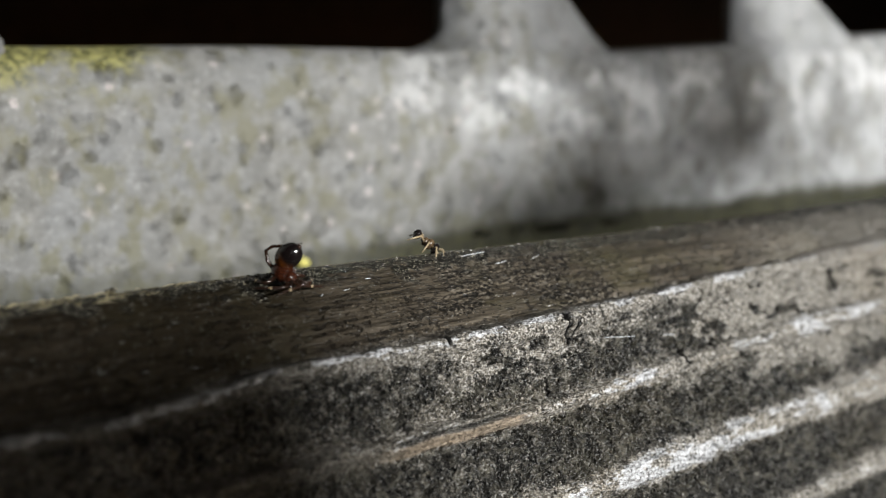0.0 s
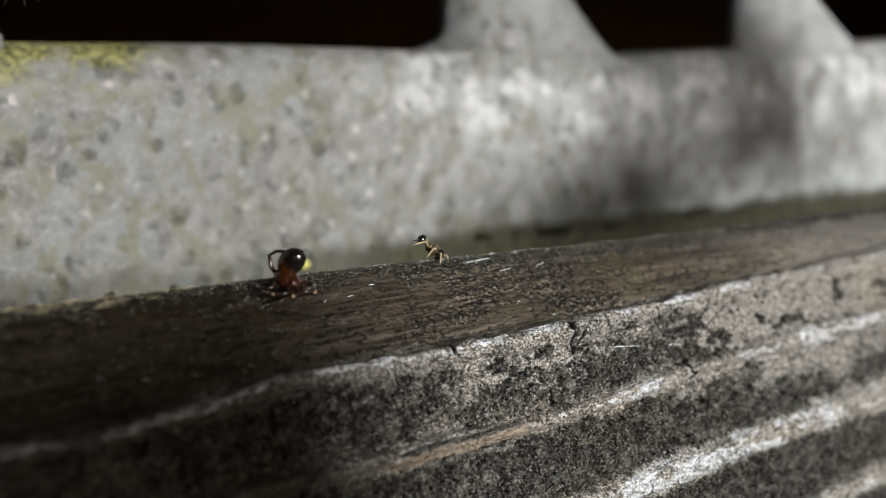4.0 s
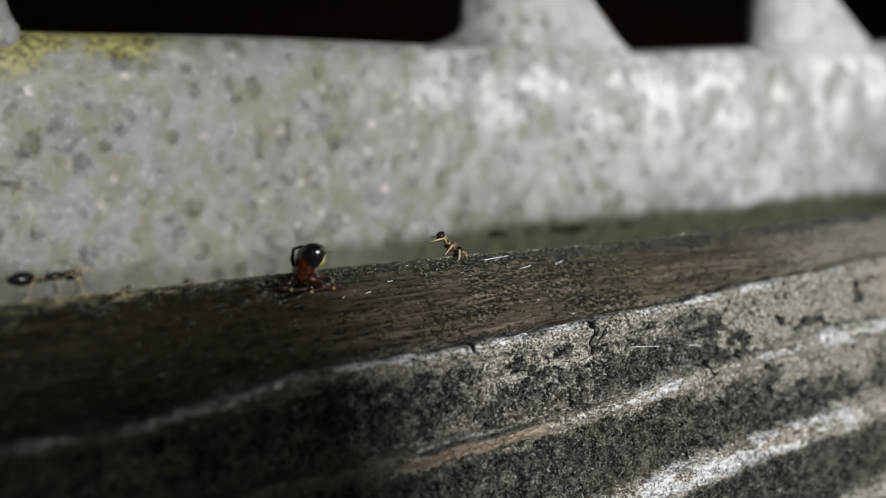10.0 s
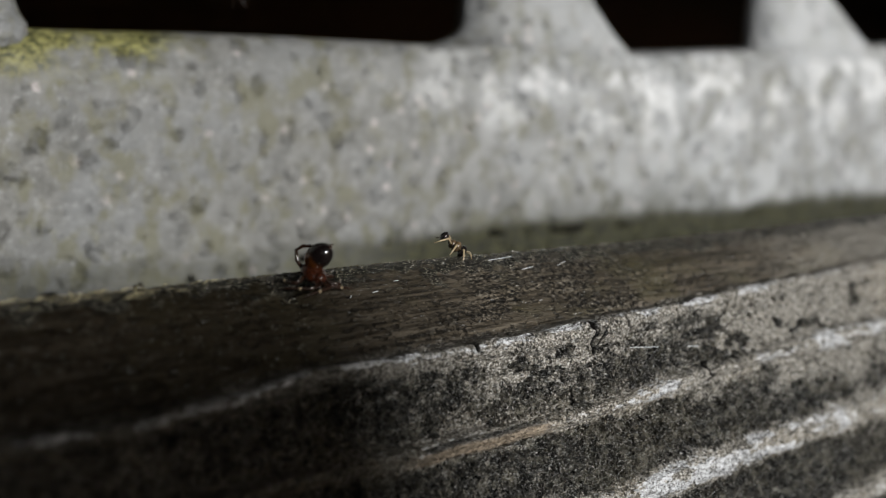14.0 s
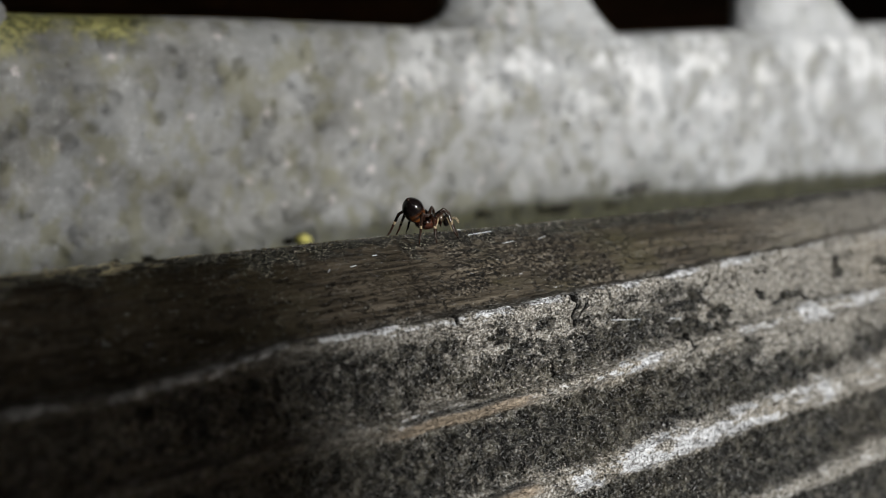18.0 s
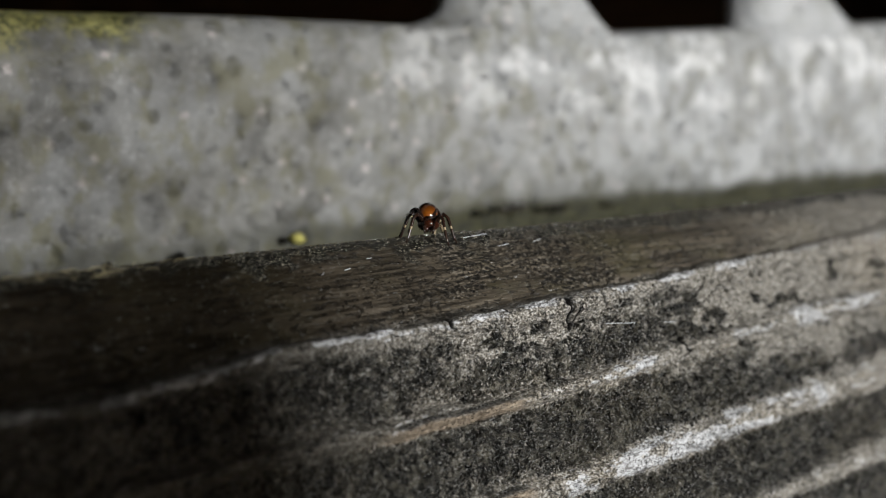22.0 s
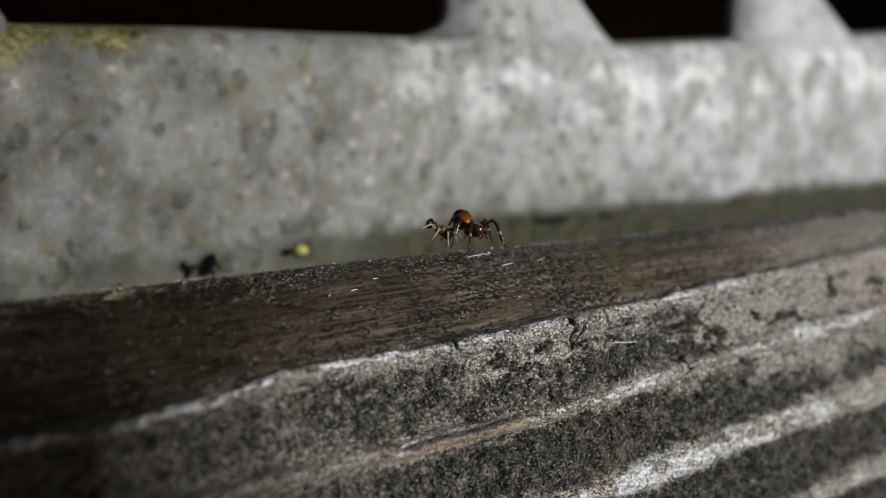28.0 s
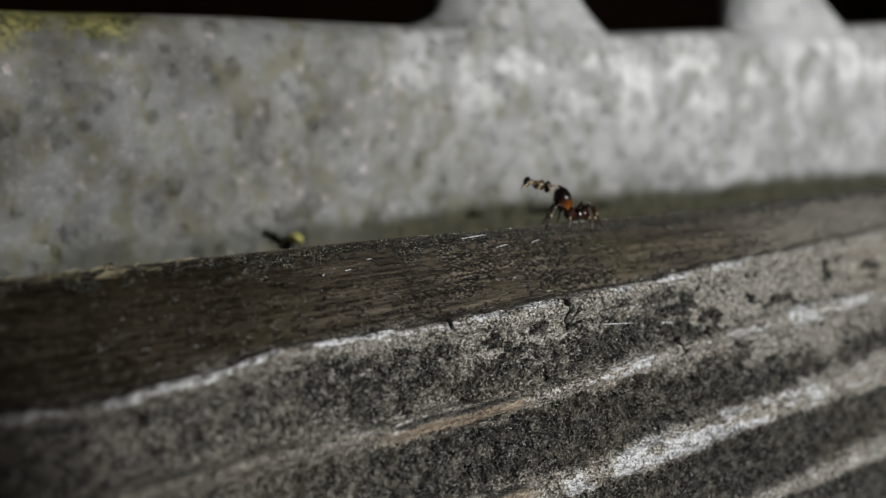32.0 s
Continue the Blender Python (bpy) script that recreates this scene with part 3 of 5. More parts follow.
# where ridges are worn pale and highlights painted: ridge, start, end, how much
WORN_HIGHLIGHTS = ((0, 3.0, 14.3, 0.95), (0, 14.5, 16.6, 1.0), (0, 16.6, 17.4, 0.6), (0, 17.4, 20.9, 0.95), (0, 20.9, 32.0, 0.4),
        (1, 3.0, 9.0, 0.12), (1, 9.0, 14.7, 0.3), (1, 14.8, 17.5, 1.0), (1, 17.5, 19.7, 0.25), (1, 19.7, 22.2, 0.5), (1, 22.2, 24.0, 0.75), (1, 24.0, 34.0, 0.6),
        (2, 8.0, 13.2, 0.12), (2, 13.3, 22.6, 1.0), (2, 22.6, 34.0, 0.3), (3, 14.0, 20.0, 0.3), (3, 20.0, 34.0, 0.3))
# checks: top along and height, foot along and height, half width
CHECKS = ((14.66, -4.90, 14.58, -5.52, 0.075, 1), (14.95, -5.08, 14.70, -5.46, 0.045, 2), (17.84, -5.86, 17.92, -6.60, 0.075, 3), (11.56, -4.88, 11.54, -5.12, 0.06, 4),
          (15.62, -4.95, 15.75, -5.25, 0.025, 5), (13.9, -5.75, 13.7, -6.3, 0.03, 6), (14.8, -6.5, 14.75, -6.75, 0.03, 7))
# where the crust lies thick (1) or has worn off (-1): along, height, half length, half height
# the last two patches also stand in for shade at the near end
PATCHES = ((16.2, -5.72, 1.55, 0.45, 1), (12.3, -6.02, 1.37, 0.28, 1), (10.4, -5.61, 1.21, 0.29, 1), (16.4, -7.51, 2.99, 0.58, 1), (10.7, -7.26, 2.40, 0.40, 1), (20.7, -5.55, 0.5, 0.42, 0.9), (22.2, -9.32, 3.18, 0.55, 1), (8.5, -5.46, 0.70, 0.27, 1), (19.2, -5.75, 1.2, 0.6, -1), (7.0, -5.45, 0.85, 0.30, 1), (14.0, -4.32, 1.26, 0.21, 1), (16.6, -4.26, 1.04, 0.14, 1), (13.1, -5.11, 1.45, 0.46, -1), (19.6, -5.57, 1.37, 0.50, -1), (23.4, -5.23, 2.53, 0.54, -1), (20.5, -6.76, 2.69, 0.36, -1), (14.8, -4.92, 1.07, 0.20, -1), (13.6, -6.51, 1.14, 0.16, -1), (22.0, -6.17, 1.53, 0.32, -1), (9.4, -4.96, 1.02, 0.17, -1), (7.8, -4.97, 0.68, 0.21, -1), (24.9, -8.62, 1.74, 0.79, -0.3), (25.5, -5.5, 3.0, 0.6, -1), (24.5, -7.4, 2.5, 0.45, 0.3), (24.5, -9.2, 3.0, 0.5, 1), (12.6, -7.2, 1.8, 0.45, 1.2), (5.5, -6.9, 2.6, 1.1, 1.0), (7.5, -8.6, 3.0, 0.8, 1.2))
FRESH = ((9.2, 13.2, -6.5), (10.6, 12.9, -7.95))
board = build_board()


# ---- the grey wall with slots ----
def build_wall():
    u = np.concatenate((np.arange(-60, 2, 2), np.arange(2, 60, 0.16), np.arange(60, 130, 2)))
    prof = [(27.0, -38), (27.0, -12)] + [(27.0, q) for q in np.arange(-9, -2.0, 0.16)]
    prof += [(27.0 + 1.5 * (1 - math.cos(a)), -1.95 + 2.9 * math.sin(a)) for a in np.linspace(0, math.pi / 2, 20)]
    prof += [(30.0, 0.98), (33.0, 0.98), (33.0, -38)]
    v, z = np.array(prof).T
    UU, VV = np.meshgrid(u, v)
    ZZ = np.meshgrid(u, z)[1]
    bumps = fbm(UU * 0.5, ZZ * 0.5, 7, 4, 0.55) - 0.5
    pits = smooth01(fbm(UU * 1.6, ZZ * 1.6, 9, 2), 0.62, 0.78)
    out = 0.07 * bumps + 0.03 * pits
    face = (VV < 30)
    rise = (0.062 * np.clip(UU - 30, 0, 40) + 0.15 * smooth01(UU, 7, 15)) * smooth01(ZZ, -4, 1)
    pts = np.stack((UU, VV - out * face, ZZ + rise), -1)
    low = fbm(UU * 0.22, ZZ * 0.5, 13, 4)
    foot = 3.75 + 1.7 * smooth01(UU, 32, 42) + 0.7 * (1 - smooth01(UU, 9, 19))
    patchy = fbm(UU * 0.9, ZZ * 1.1, 83, 4, 0.6)
    moss = 0.75 * smooth01(-ZZ + 2.4 * (low - 0.5) + 3.0 * (patchy - 0.5) + 0.6 * smooth01(UU, 17, 22) * (1 - smooth01(UU, 34, 42)), foot, foot + 3.0) * (0.45 + 0.55 * smooth01(UU, 10, 20))
    moss = np.maximum(moss, smooth01(-ZZ + 0.9 * (low - 0.5) + 0.5 * (patchy - 0.5) + 0.1 * smooth01(UU, 36, 44) + 0.22 * smooth01(UU, 17, 24) - 0.35 * smooth01(UU, 32, 39), 4.75, 5.45) * (0.5 + 0.5 * smooth01(UU, 13, 20)))
    corner = smooth01(-UU + 2.5 * (low - 0.5), -12.0, -10.0) * smooth01(ZZ, -0.7, 0.5)
    lichen = corner * smooth01(fbm(UU * 1.3, ZZ * 1.5, 17, 4, 0.6), 0.32, 0.55)
    # grows along the wall, where the stronger light is painted in
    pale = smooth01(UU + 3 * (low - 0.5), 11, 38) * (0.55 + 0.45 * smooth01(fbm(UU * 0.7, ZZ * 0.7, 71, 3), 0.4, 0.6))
    across = np.cumsum(np.hypot(np.gradient(VV, axis=0), np.gradient(ZZ, axis=0)), axis=0)
    # patches of painted highlight near the wall's top edge
    painted_shine = smooth01(fbm(UU * 1.1 + across * 0.5, across * 1.2 - UU * 0.5, 79, 4, 0.6), 0.50, 0.72) * smooth01(ZZ, -3.0, -0.7) * smooth01(UU, 13, 30)
    ob = sheet("wall_grey", pts, WALL, {"moss": moss, "lichen": lichen, "pale": pale, "painted_shine": painted_shine})
    return tagged(ob, "grey weathered cast wall with algae and slots", "wall", kind="structure")


wall = build_wall()


def build_bar(u0, u1, z0=0.6, top=14.0, flare=0.66, foot=0.8):
    """An upright of the wall: filleted into the wall on one side, splayed at the foot on the other."""
    bm = bmesh.new()
    rows = []
    zs = [z0 - 1.5, z0] + [z0 + 0.12 * i for i in range(1, 12)] + [z0 + 1.8, z0 + 2.4, z0 + 3.0, z0 + 5, top]
    for zq in zs:
        h = max(0.0, zq - z0)
        splay = flare * min(h, 3.2)
        l, r = u0 - foot * math.exp(-h * 3.2), u1 - splay + 0.2 * math.exp(-h * 3)
        v0, v1 = 28.15 - 0.5 * math.exp(-h * 1.6), 30.2
        turn = [math.pi / 2 * j / 6 for j in range(7)]
        ring = [(l + 2.6 * (1 - math.cos(a)), v0 + 1.9 * (1 - math.sin(a)), zq) for a in turn]
        ring += [(r - 0.8, v0, zq), (r - 0.35, v0 + 0.08, zq), (r - 0.08, v0 + 0.35, zq), (r, v0 + 0.8, zq), (r, v1, zq), (l + 0.6, v1, zq)]
        rows.append([bm.verts.new(P(*q)) for q in ring])
    for a, b in zip(rows, rows[1:]):
        for j in range(len(a)):
            bm.faces.new((a[j], a[(j + 1) % len(a)], b[(j + 1) % len(a)], b[j]))
    bm.faces.new(rows[-1])
    bm.normal_update()
    ob = part("bar", bm, WALL, wall)
    # the wall's painted brightening carries on over the bars
    pale = ob.data.attributes.new("pale", 'FLOAT', 'POINT')
    for q, value in zip(ob.data.vertices, pale.data):
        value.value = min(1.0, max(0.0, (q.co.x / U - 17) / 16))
    return ob


build_bar(-14.0, 7.15, 1.05, flare=0.05)
build_bar(23.0, 30.6, 1.0, flare=1.02, foot=2.4)
for a, b, z in ((40.2, 49.6, 1.5), (57.4, 68.0, 2.4), (74.6, 85.0, 3.2)):
    build_bar(a, b, z, flare=1.7)
# unseen rail above the view, lengthened to keep sun off the hollow's back
rail = part("top_rail", box_bm(-60, 300, 27.9, 30.4, 13.8, 31, 0.4), WALL, wall)

# behind the slots: a dark hollow; unseen stained boards added round it block light
back_wall = tagged(mesh_ob("wall_back", box_bm(-100, 240, 120, 124, -38, 40, 0.4), BROWN_WOOD), "dark stained timber behind the slots", "wall", kind="structure")
# unseen roof, added to cut the sky light on the board
roof = tagged(mesh_ob("ceiling", box_bm(-260, 460, -200, 130, 128, 134, 0.4), DARK_WOOD), "unseen roof added high over the board to block sky", "ceiling", kind="structure")
lid = tagged(mesh_ob("ceiling", box_bm(-100, 240, 28, 124, 31, 35, 0.4), DARK_WOOD), "unseen timber cover added to keep light out of the hollow", "ceiling", kind="structure")
side_a = tagged(mesh_ob("wall_side", box_bm(-104, -100, 33, 124, -38, 31, 0.4), DARK_WOOD), "unseen timber side added to keep light out of the hollow", "wall", kind="structure")
# two unseen walls beside the board, added to hold off sky light
side_c = tagged(mesh_ob("wall_side", box_bm(-64, -60, -200, 33, -38, 128, 0.4), DARK_WOOD), "unseen timber wall added beside the board to block sky", "wall", kind="structure")
side_d = tagged(mesh_ob("wall_side", box_bm(230, 234, -200, 33, -38, 128, 0.4), DARK_WOOD), "unseen timber wall added past the board's far end to block sky", "wall", kind="structure")
side_b = tagged(mesh_ob("wall_side", box_bm(240, 244, 33, 124, -38, 31, 0.4), DARK_WOOD), "unseen timber side added to keep light out of the hollow", "wall", kind="structure")


def build_ground():
    x = np.concatenate((-np.geomspace(3000, 150, 12), np.linspace(-120, 160, 60), np.geomspace(200, 3000, 12)))
    y = np.concatenate((-np.geomspace(3000, 150, 12), np.linspace(-120, 90, 50), np.geomspace(120, 3000, 12)))
    UU, VV = np.meshgrid(x, y)
    ZZ = -38 + 0.6 * (fbm(UU * 0.1, VV * 0.1, 91, 3) - 0.5)
    ob = sheet("ground", np.stack((UU, VV, ZZ), -1), SOIL, {})
    return tagged(ob, "dark bare soil below the board", "ground", kind="structure")


build_ground()

# an unseen panel added behind the lens softly shades the board's near end
panel = tagged(mesh_ob("shade_panel", box_bm(-300, 83.5, -506, -500, -38.2, 133.4, 0.6), DARK_WOOD), "unseen dark panel added behind the lens to shade the board", "panel")


def leaflet(bm, rng, p, ln):
    a, tilt = rng.uniform(0, 6.28), rng.uniform(-0.6, 0.6)
    d, w = Vector((math.cos(a), tilt, math.sin(a))), Vector((-math.sin(a), 0.2, math.cos(a)))
    p = Vector(p)
    ring = [p - d * ln, p - d * 0.3 * ln + w * 0.42 * ln, p + d * 0.4 * ln + w * 0.34 * ln, p + d * ln, p + d * 0.4 * ln - w * 0.34 * ln, p - d * 0.3 * ln - w * 0.42 * ln]
    bm.faces.new([bm.verts.new(q * U) for q in ring])


def build_shade_twig():
    """An unseen leafy twig, rooted in the soil, added to shade the wall."""
    ob = new("twig")
    bm = bmesh.new()
    tube(bm, [(0, 0, 0), (0.8, 0.3, 50), (-0.6, 0, 105), (-6, 0, 169)], [1.3, 1.1, 0.8, 0.3])
    part("stem", bm, CHITIN_BROWN, ob)
    rng = random.Random(33)
    for cx, cz, rx, rz, count in ((-4, 175.9, 9.0, 3.2, 90), (-11, 173.3, 8, 1.6, 60), (-6, 179.9, 12, 2.0, 80), (1, 100, 6, 4, 20), (0, 70, 6, 4, 20)):
        bm = bmesh.new()
        tube(bm, [(-3 if cz > 150 else 0, 0, cz - 6), (0.5 * cx - 2, 0, cz - 2), (cx + 0.4 * rx, 0, cz)], [0.25, 0.2, 0.1], 5)
        part("shoot", bm, CHITIN_BROWN, ob)
        bm = bmesh.new()
        for i in range(count):
            leaflet(bm, rng, (cx + rx * rng.gauss(0, 0.48), rng.uniform(-2, 2), cz + rz * rng.gauss(0, 0.48)), rng.uniform(0.8, 1.4))
        bmesh.ops.solidify(bm, geom=bm.faces[:], thickness=0.05 * U)
        tagged(part("leaves", bm, LEAF, ob, smooth=False), kind="stuff")
    return tagged(ob, "unseen leafy twig added on the soil to shade the wall", "twig")


def build_shade_vine():
    """An unseen vine added at the roof's edge; its small leaves halve the light."""
    ob = new("vine")
    rng = random.Random(21)
    for i in range(5):
        bm = bmesh.new()
        x = -9 + 4.4 * i
        tube(bm, [(x, 0, 0), (x + 0.8, 0.4, -30), (x - 0.6, 0, -70), (x + 0.4, -0.3, -85)], [0.25, 0.22, 0.18, 0.1])
        part("stem", bm, CHITIN_BROWN, ob)
    bm = bmesh.new()
    for i in range(560):
        leaflet(bm, rng, (-18 + 38 * (1 - math.sqrt(1 - (i * 0.618) % 1)), rng.uniform(-3, 3), -79.4 + 9 * ((i * 0.7549) % 1)), rng.uniform(0.42, 0.74))
    bmesh.ops.solidify(bm, geom=bm.faces[:], thickness=0.04 * U)
    tagged(part("leaves", bm, LEAF, ob, smooth=False), kind="stuff")
    return tagged(ob, "unseen leafy vine added under the roof to dim the wall", "vine")


vine = build_shade_vine()
twig = build_shade_twig()


# ---- animals ----
def leg_points(side, ang, reach, knee, base=(0.0, 0.13, 0.26)):
    """A leg's line from hip to foot in the animal's own space."""
    ca, sa = math.cos(radians(ang)), math.sin(radians(ang)) * side
    b = Vector((base[0] + 0.12 * ca, base[1] * side * abs(sa) * 1.0, base[2]))
    d = Vector((ca, sa, 0))
    return [b, b + d * reach * 0.22 + Vector((0, 0, knee * 0.7)), b + d * reach * 0.45 + Vector((0, 0, knee)),
            b + d * reach * 0.62 + Vector((0, 0, knee * 0.75)), Vector((b.x, b.y, 0)) + d * reach * 0.86 + Vector((0, 0, 0.14)),
            Vector((b.x, b.y, 0)) + d * reach + Vector((0, 0, 0.0))]


def build_spider():
    ob = new("spider")
    bm = bmesh.new()
    egg(bm, (0.02, 0, 0.34), (0.27, 0.235, 0.165), None, 0.2)
    egg(bm, (0.21, 0, 0.37), (0.12, 0.14, 0.12))
    body = part("head_and_thorax", bm, CHITIN_RED, ob, "glossy red-brown front body")
    for s in (1, -1):
        for y, z in ((0.045, 0.44), (0.085, 0.41)):
            bm = bmesh.new()
            egg(bm, (0.285 - abs(y) * 0.3, s * y, z), (0.022, 0.022, 0.022), None, 0, 10)
            part("eye", bm, CHITIN_BLACK, body, "shiny black eye")
        bm = bmesh.new()
        tube(bm, [(0.27, s * 0.07, 0.32), (0.36, s * 0.10, 0.34), (0.42, s * 0.09, 0.26), (0.43, s * 0.08, 0.20)], [0.03, 0.03, 0.03, 0.012])
        part("palp", bm, CHITIN_BROWN, ob)
        bm = bmesh.new()
        tube(bm, [(0.27, s * 0.04, 0.33), (0.31, s * 0.04, 0.26), (0.31, s * 0.03, 0.20)], [0.04, 0.04, 0.012])
        part("fang", bm, CHITIN_RED, ob)
    # the abdomen turns about its narrow waist
    ab = new("abdomen", None)
    bm = bmesh.new()
    egg(bm, (-0.33, 0, 0.03), (0.30, 0.228, 0.222), None, 0.18, 28)
    me = bpy.data.meshes.new("abdomen")
    bm.to_mesh(me)
    bm.free()
    amber = me.attributes.new("amber", 'FLOAT', 'POINT')
    for i, vert in enumerate(me.vertices):
        x, z = vert.co.x / U, vert.co.z / U
        amber.data[i].value = max(0, min(1, (x + 0.36 - 0.10 * z) / 0.26))
    for f in me.polygons:
        f.use_smooth = True
    me.materials.append(ABDOMEN)
    bpy.data.objects.remove(ab)
    ab = new("abdomen", me)
    ab.parent = ob
    tagged(ab, "glossy black abdomen with an amber front")
    ab.location = Vector((-0.2, 0, 0.36)) * U
    bm = bmesh.new()
    tube(bm, [(-0.60, 0, 0.03), (-0.64, 0, 0.035), (-0.66, 0, 0.04)], [0.055, 0.04, 0.02])
    part("spinneret", bm, CHITIN_BROWN, ab)
    legs = []
    for s in (1, -1):
        for ang, reach, knee in ((30, 0.66, 0.33), (64, 0.57, 0.31), (110, 0.50, 0.27), (150, 0.70, 0.32)):
            bm = bmesh.new()
            pts = leg_points(s, ang, reach, knee)
            tube(bm, pts, [0.040, 0.042, 0.034, 0.034, 0.022, 0.010])
            leg = part("leg", bm, CHITIN_BROWN, ob)
            bm = bmesh.new()
            tube(bm, [pts[3].lerp(pts[4], 0.42), pts[3].lerp(pts[4], 0.58)], [0.030, 0.028])
            part("pale_band", bm, PALE_LEG, leg, "pale ring on the leg")
            legs.append(leg)
    tagged(ob, "small glossy spider with raised black and amber abdomen", "spider")
    return ob, ab, legs


def build_ant(scale=1.0, shell=None, limbs=None, label="small dark brown ant walking", group="ants", fat=1.0, long=1.0, middle=None, stout=1.0, belly=1.0, foot=0.0):
    shell, limbs = shell or CHITIN_BLACK, limbs or CHITIN_BROWN
    ob = new("ant")
    k = scale
    q = lambda x, y, z: (k * x * long, k * y, k * z)
    bm = bmesh.new()
    egg(bm, q(0.48, 0, 0.25), q(0.15, 0.13 * fat, 0.11 * fat))
    head = part("head", bm, shell, ob)
    for s in (1, -1):
        bm = bmesh.new()
        tube(bm, [q(0.58, s * 0.05, 0.28), q(0.74, s * 0.16, 0.36), q(0.80, s * 0.17, 0.36), q(0.95, s * 0.14, 0.26)], [0.016 * k, 0.014 * k, 0.014 * k, 0.018 * k], 6)
        part("antenna", bm, limbs, head)
        bm = bmesh.new()
        egg(bm, q(0.53, s * 0.11, 0.28), q(0.03, 0.02, 0.03), None, 0, 8)
        part("eye", bm, CHITIN_BLACK, head)
        bm = bmesh.new()
        tube(bm, [q(0.60, s * 0.06, 0.21), q(0.68, s * 0.05, 0.18), q(0.70, s * 0.01, 0.17)], [0.025 * k, 0.02 * k, 0.008 * k], 6)
        part("mandible", bm, limbs, head)
    bm = bmesh.new()
    egg(bm, q(0.2, 0, 0.26), q(0.17, 0.095 * fat, 0.10 * fat))
    egg(bm, q(0.0, 0, 0.24), q(0.14, 0.08 * fat, 0.08 * fat))
    part("thorax", bm, middle or shell, ob)
    bm = bmesh.new()
    egg(bm, q(-0.14, 0, 0.25), q(0.05, 0.05, 0.075))
    part("waist", bm, middle or shell, ob)
    bm = bmesh.new()
    egg(bm, q(-0.42, 0, 0.27), q(0.27 * belly, 0.17 * fat * belly, 0.16 * fat * belly), None, 0.7)
    part("gaster", bm, shell, ob)
    for s in (1, -1):
        for x, ang, reach in ((0.26, 40, 0.55), (0.14, 90, 0.5), (0.02, 140, 0.66)):
            d = Vector((math.cos(radians(ang)), s * math.sin(radians(ang)), 0))
            b = Vector((x * long, s * 0.05, 0.2))
            bm = bmesh.new()
            rr = reach
            pts = [b, b + d * rr * 0.45 + Vector((0, 0, 0.14)), b + d * rr * 0.75 + Vector((0, 0, -0.04)), Vector((b.x, b.y, foot)) + d * rr]
            tube(bm, [p * k for p in pts], [0.028 * k * stout, 0.022 * k * stout, 0.016 * k * stout, 0.008 * k * stout], 6)
            part("leg", bm, limbs, ob)
    return tagged(ob, label, "ant", group)


# ---- small things on the board ----
def lump(bm, centre, r, seed, flat=0.8):
    got = bmesh.ops.create_icosphere(bm, subdivisions=2, radius=1)["verts"]
    for v in got:
        d = 0.75 + 0.5 * noise.noise(v.co * 1.7 + Vector((seed * 7.3, 0, 0)))
        v.co = (Vector((v.co.x * r * d, v.co.y * r * d, v.co.z * r * d * flat)) + Vector(centre)) * U


def crumb(name, u, v, z, r, material, label, category, seed, long=1.0):
    bm = bmesh.new()
    lump(bm, (0, 0, r * 0.55), r, seed)
    for q in bm.verts:
        q.co.x *= long
    ob = mesh_ob(name, bm, material)
    ob.location = P(u, v, z)
    return tagged(ob, label, category)


crumb("crumb", 5.9, 17.0, -3.68, 0.12, DEBRIS, "dark speck of dirt on the board's edge", "dirt", 3)


def clump(u, z, long, high, seed):
    """A dark clump of moss stuck to the foot of the wall."""
    bm = bmesh.new()
    lump(bm, (0, 0, 0), 1.0, seed, 1.0)
    for q in bm.verts:
        q.co.x, q.co.y, q.co.z = q.co.x * long, q.co.y * 0.22, q.co.z * high
    ob = mesh_ob("moss_clump", bm, CRUD)
    ob.location = P(u, 26.95, z)
    return tagged(ob, "dark clump of moss on the foot of the wall", "moss", "moss clumps on the wall")


def wall_bit(name, u, z, r, material, label, category, seed, stand):
    """A bit stuck to the wall's face, standing out from it."""
    bm = bmesh.new()
    lump(bm, (0, 0, 0), r, seed)
    ob = mesh_ob(name, bm, material)
    ob.location = P(u, 27.0 - stand, z)
    return tagged(ob, label, category)


wall_bit("crumb", 15.27, -5.52, 0.25, YELLOW, "pale yellow crumb stuck to the foot of the wall", "crumb", 1, 0.25)
# dark lump put where the yellow crumb's shadow would fall
wall_bit("crumb", 14.84, -5.58, 0.19, CRUD, "black lump standing in for the yellow crumb's shadow", "dirt", 2, 0.12)
clump(26.3, -5.42, 1.35, 0.17, 4)
clump(22.7, -5.35, 0.5, 0.15, 6)
clump(29.4, -5.5, 0.7, 0.12, 9)


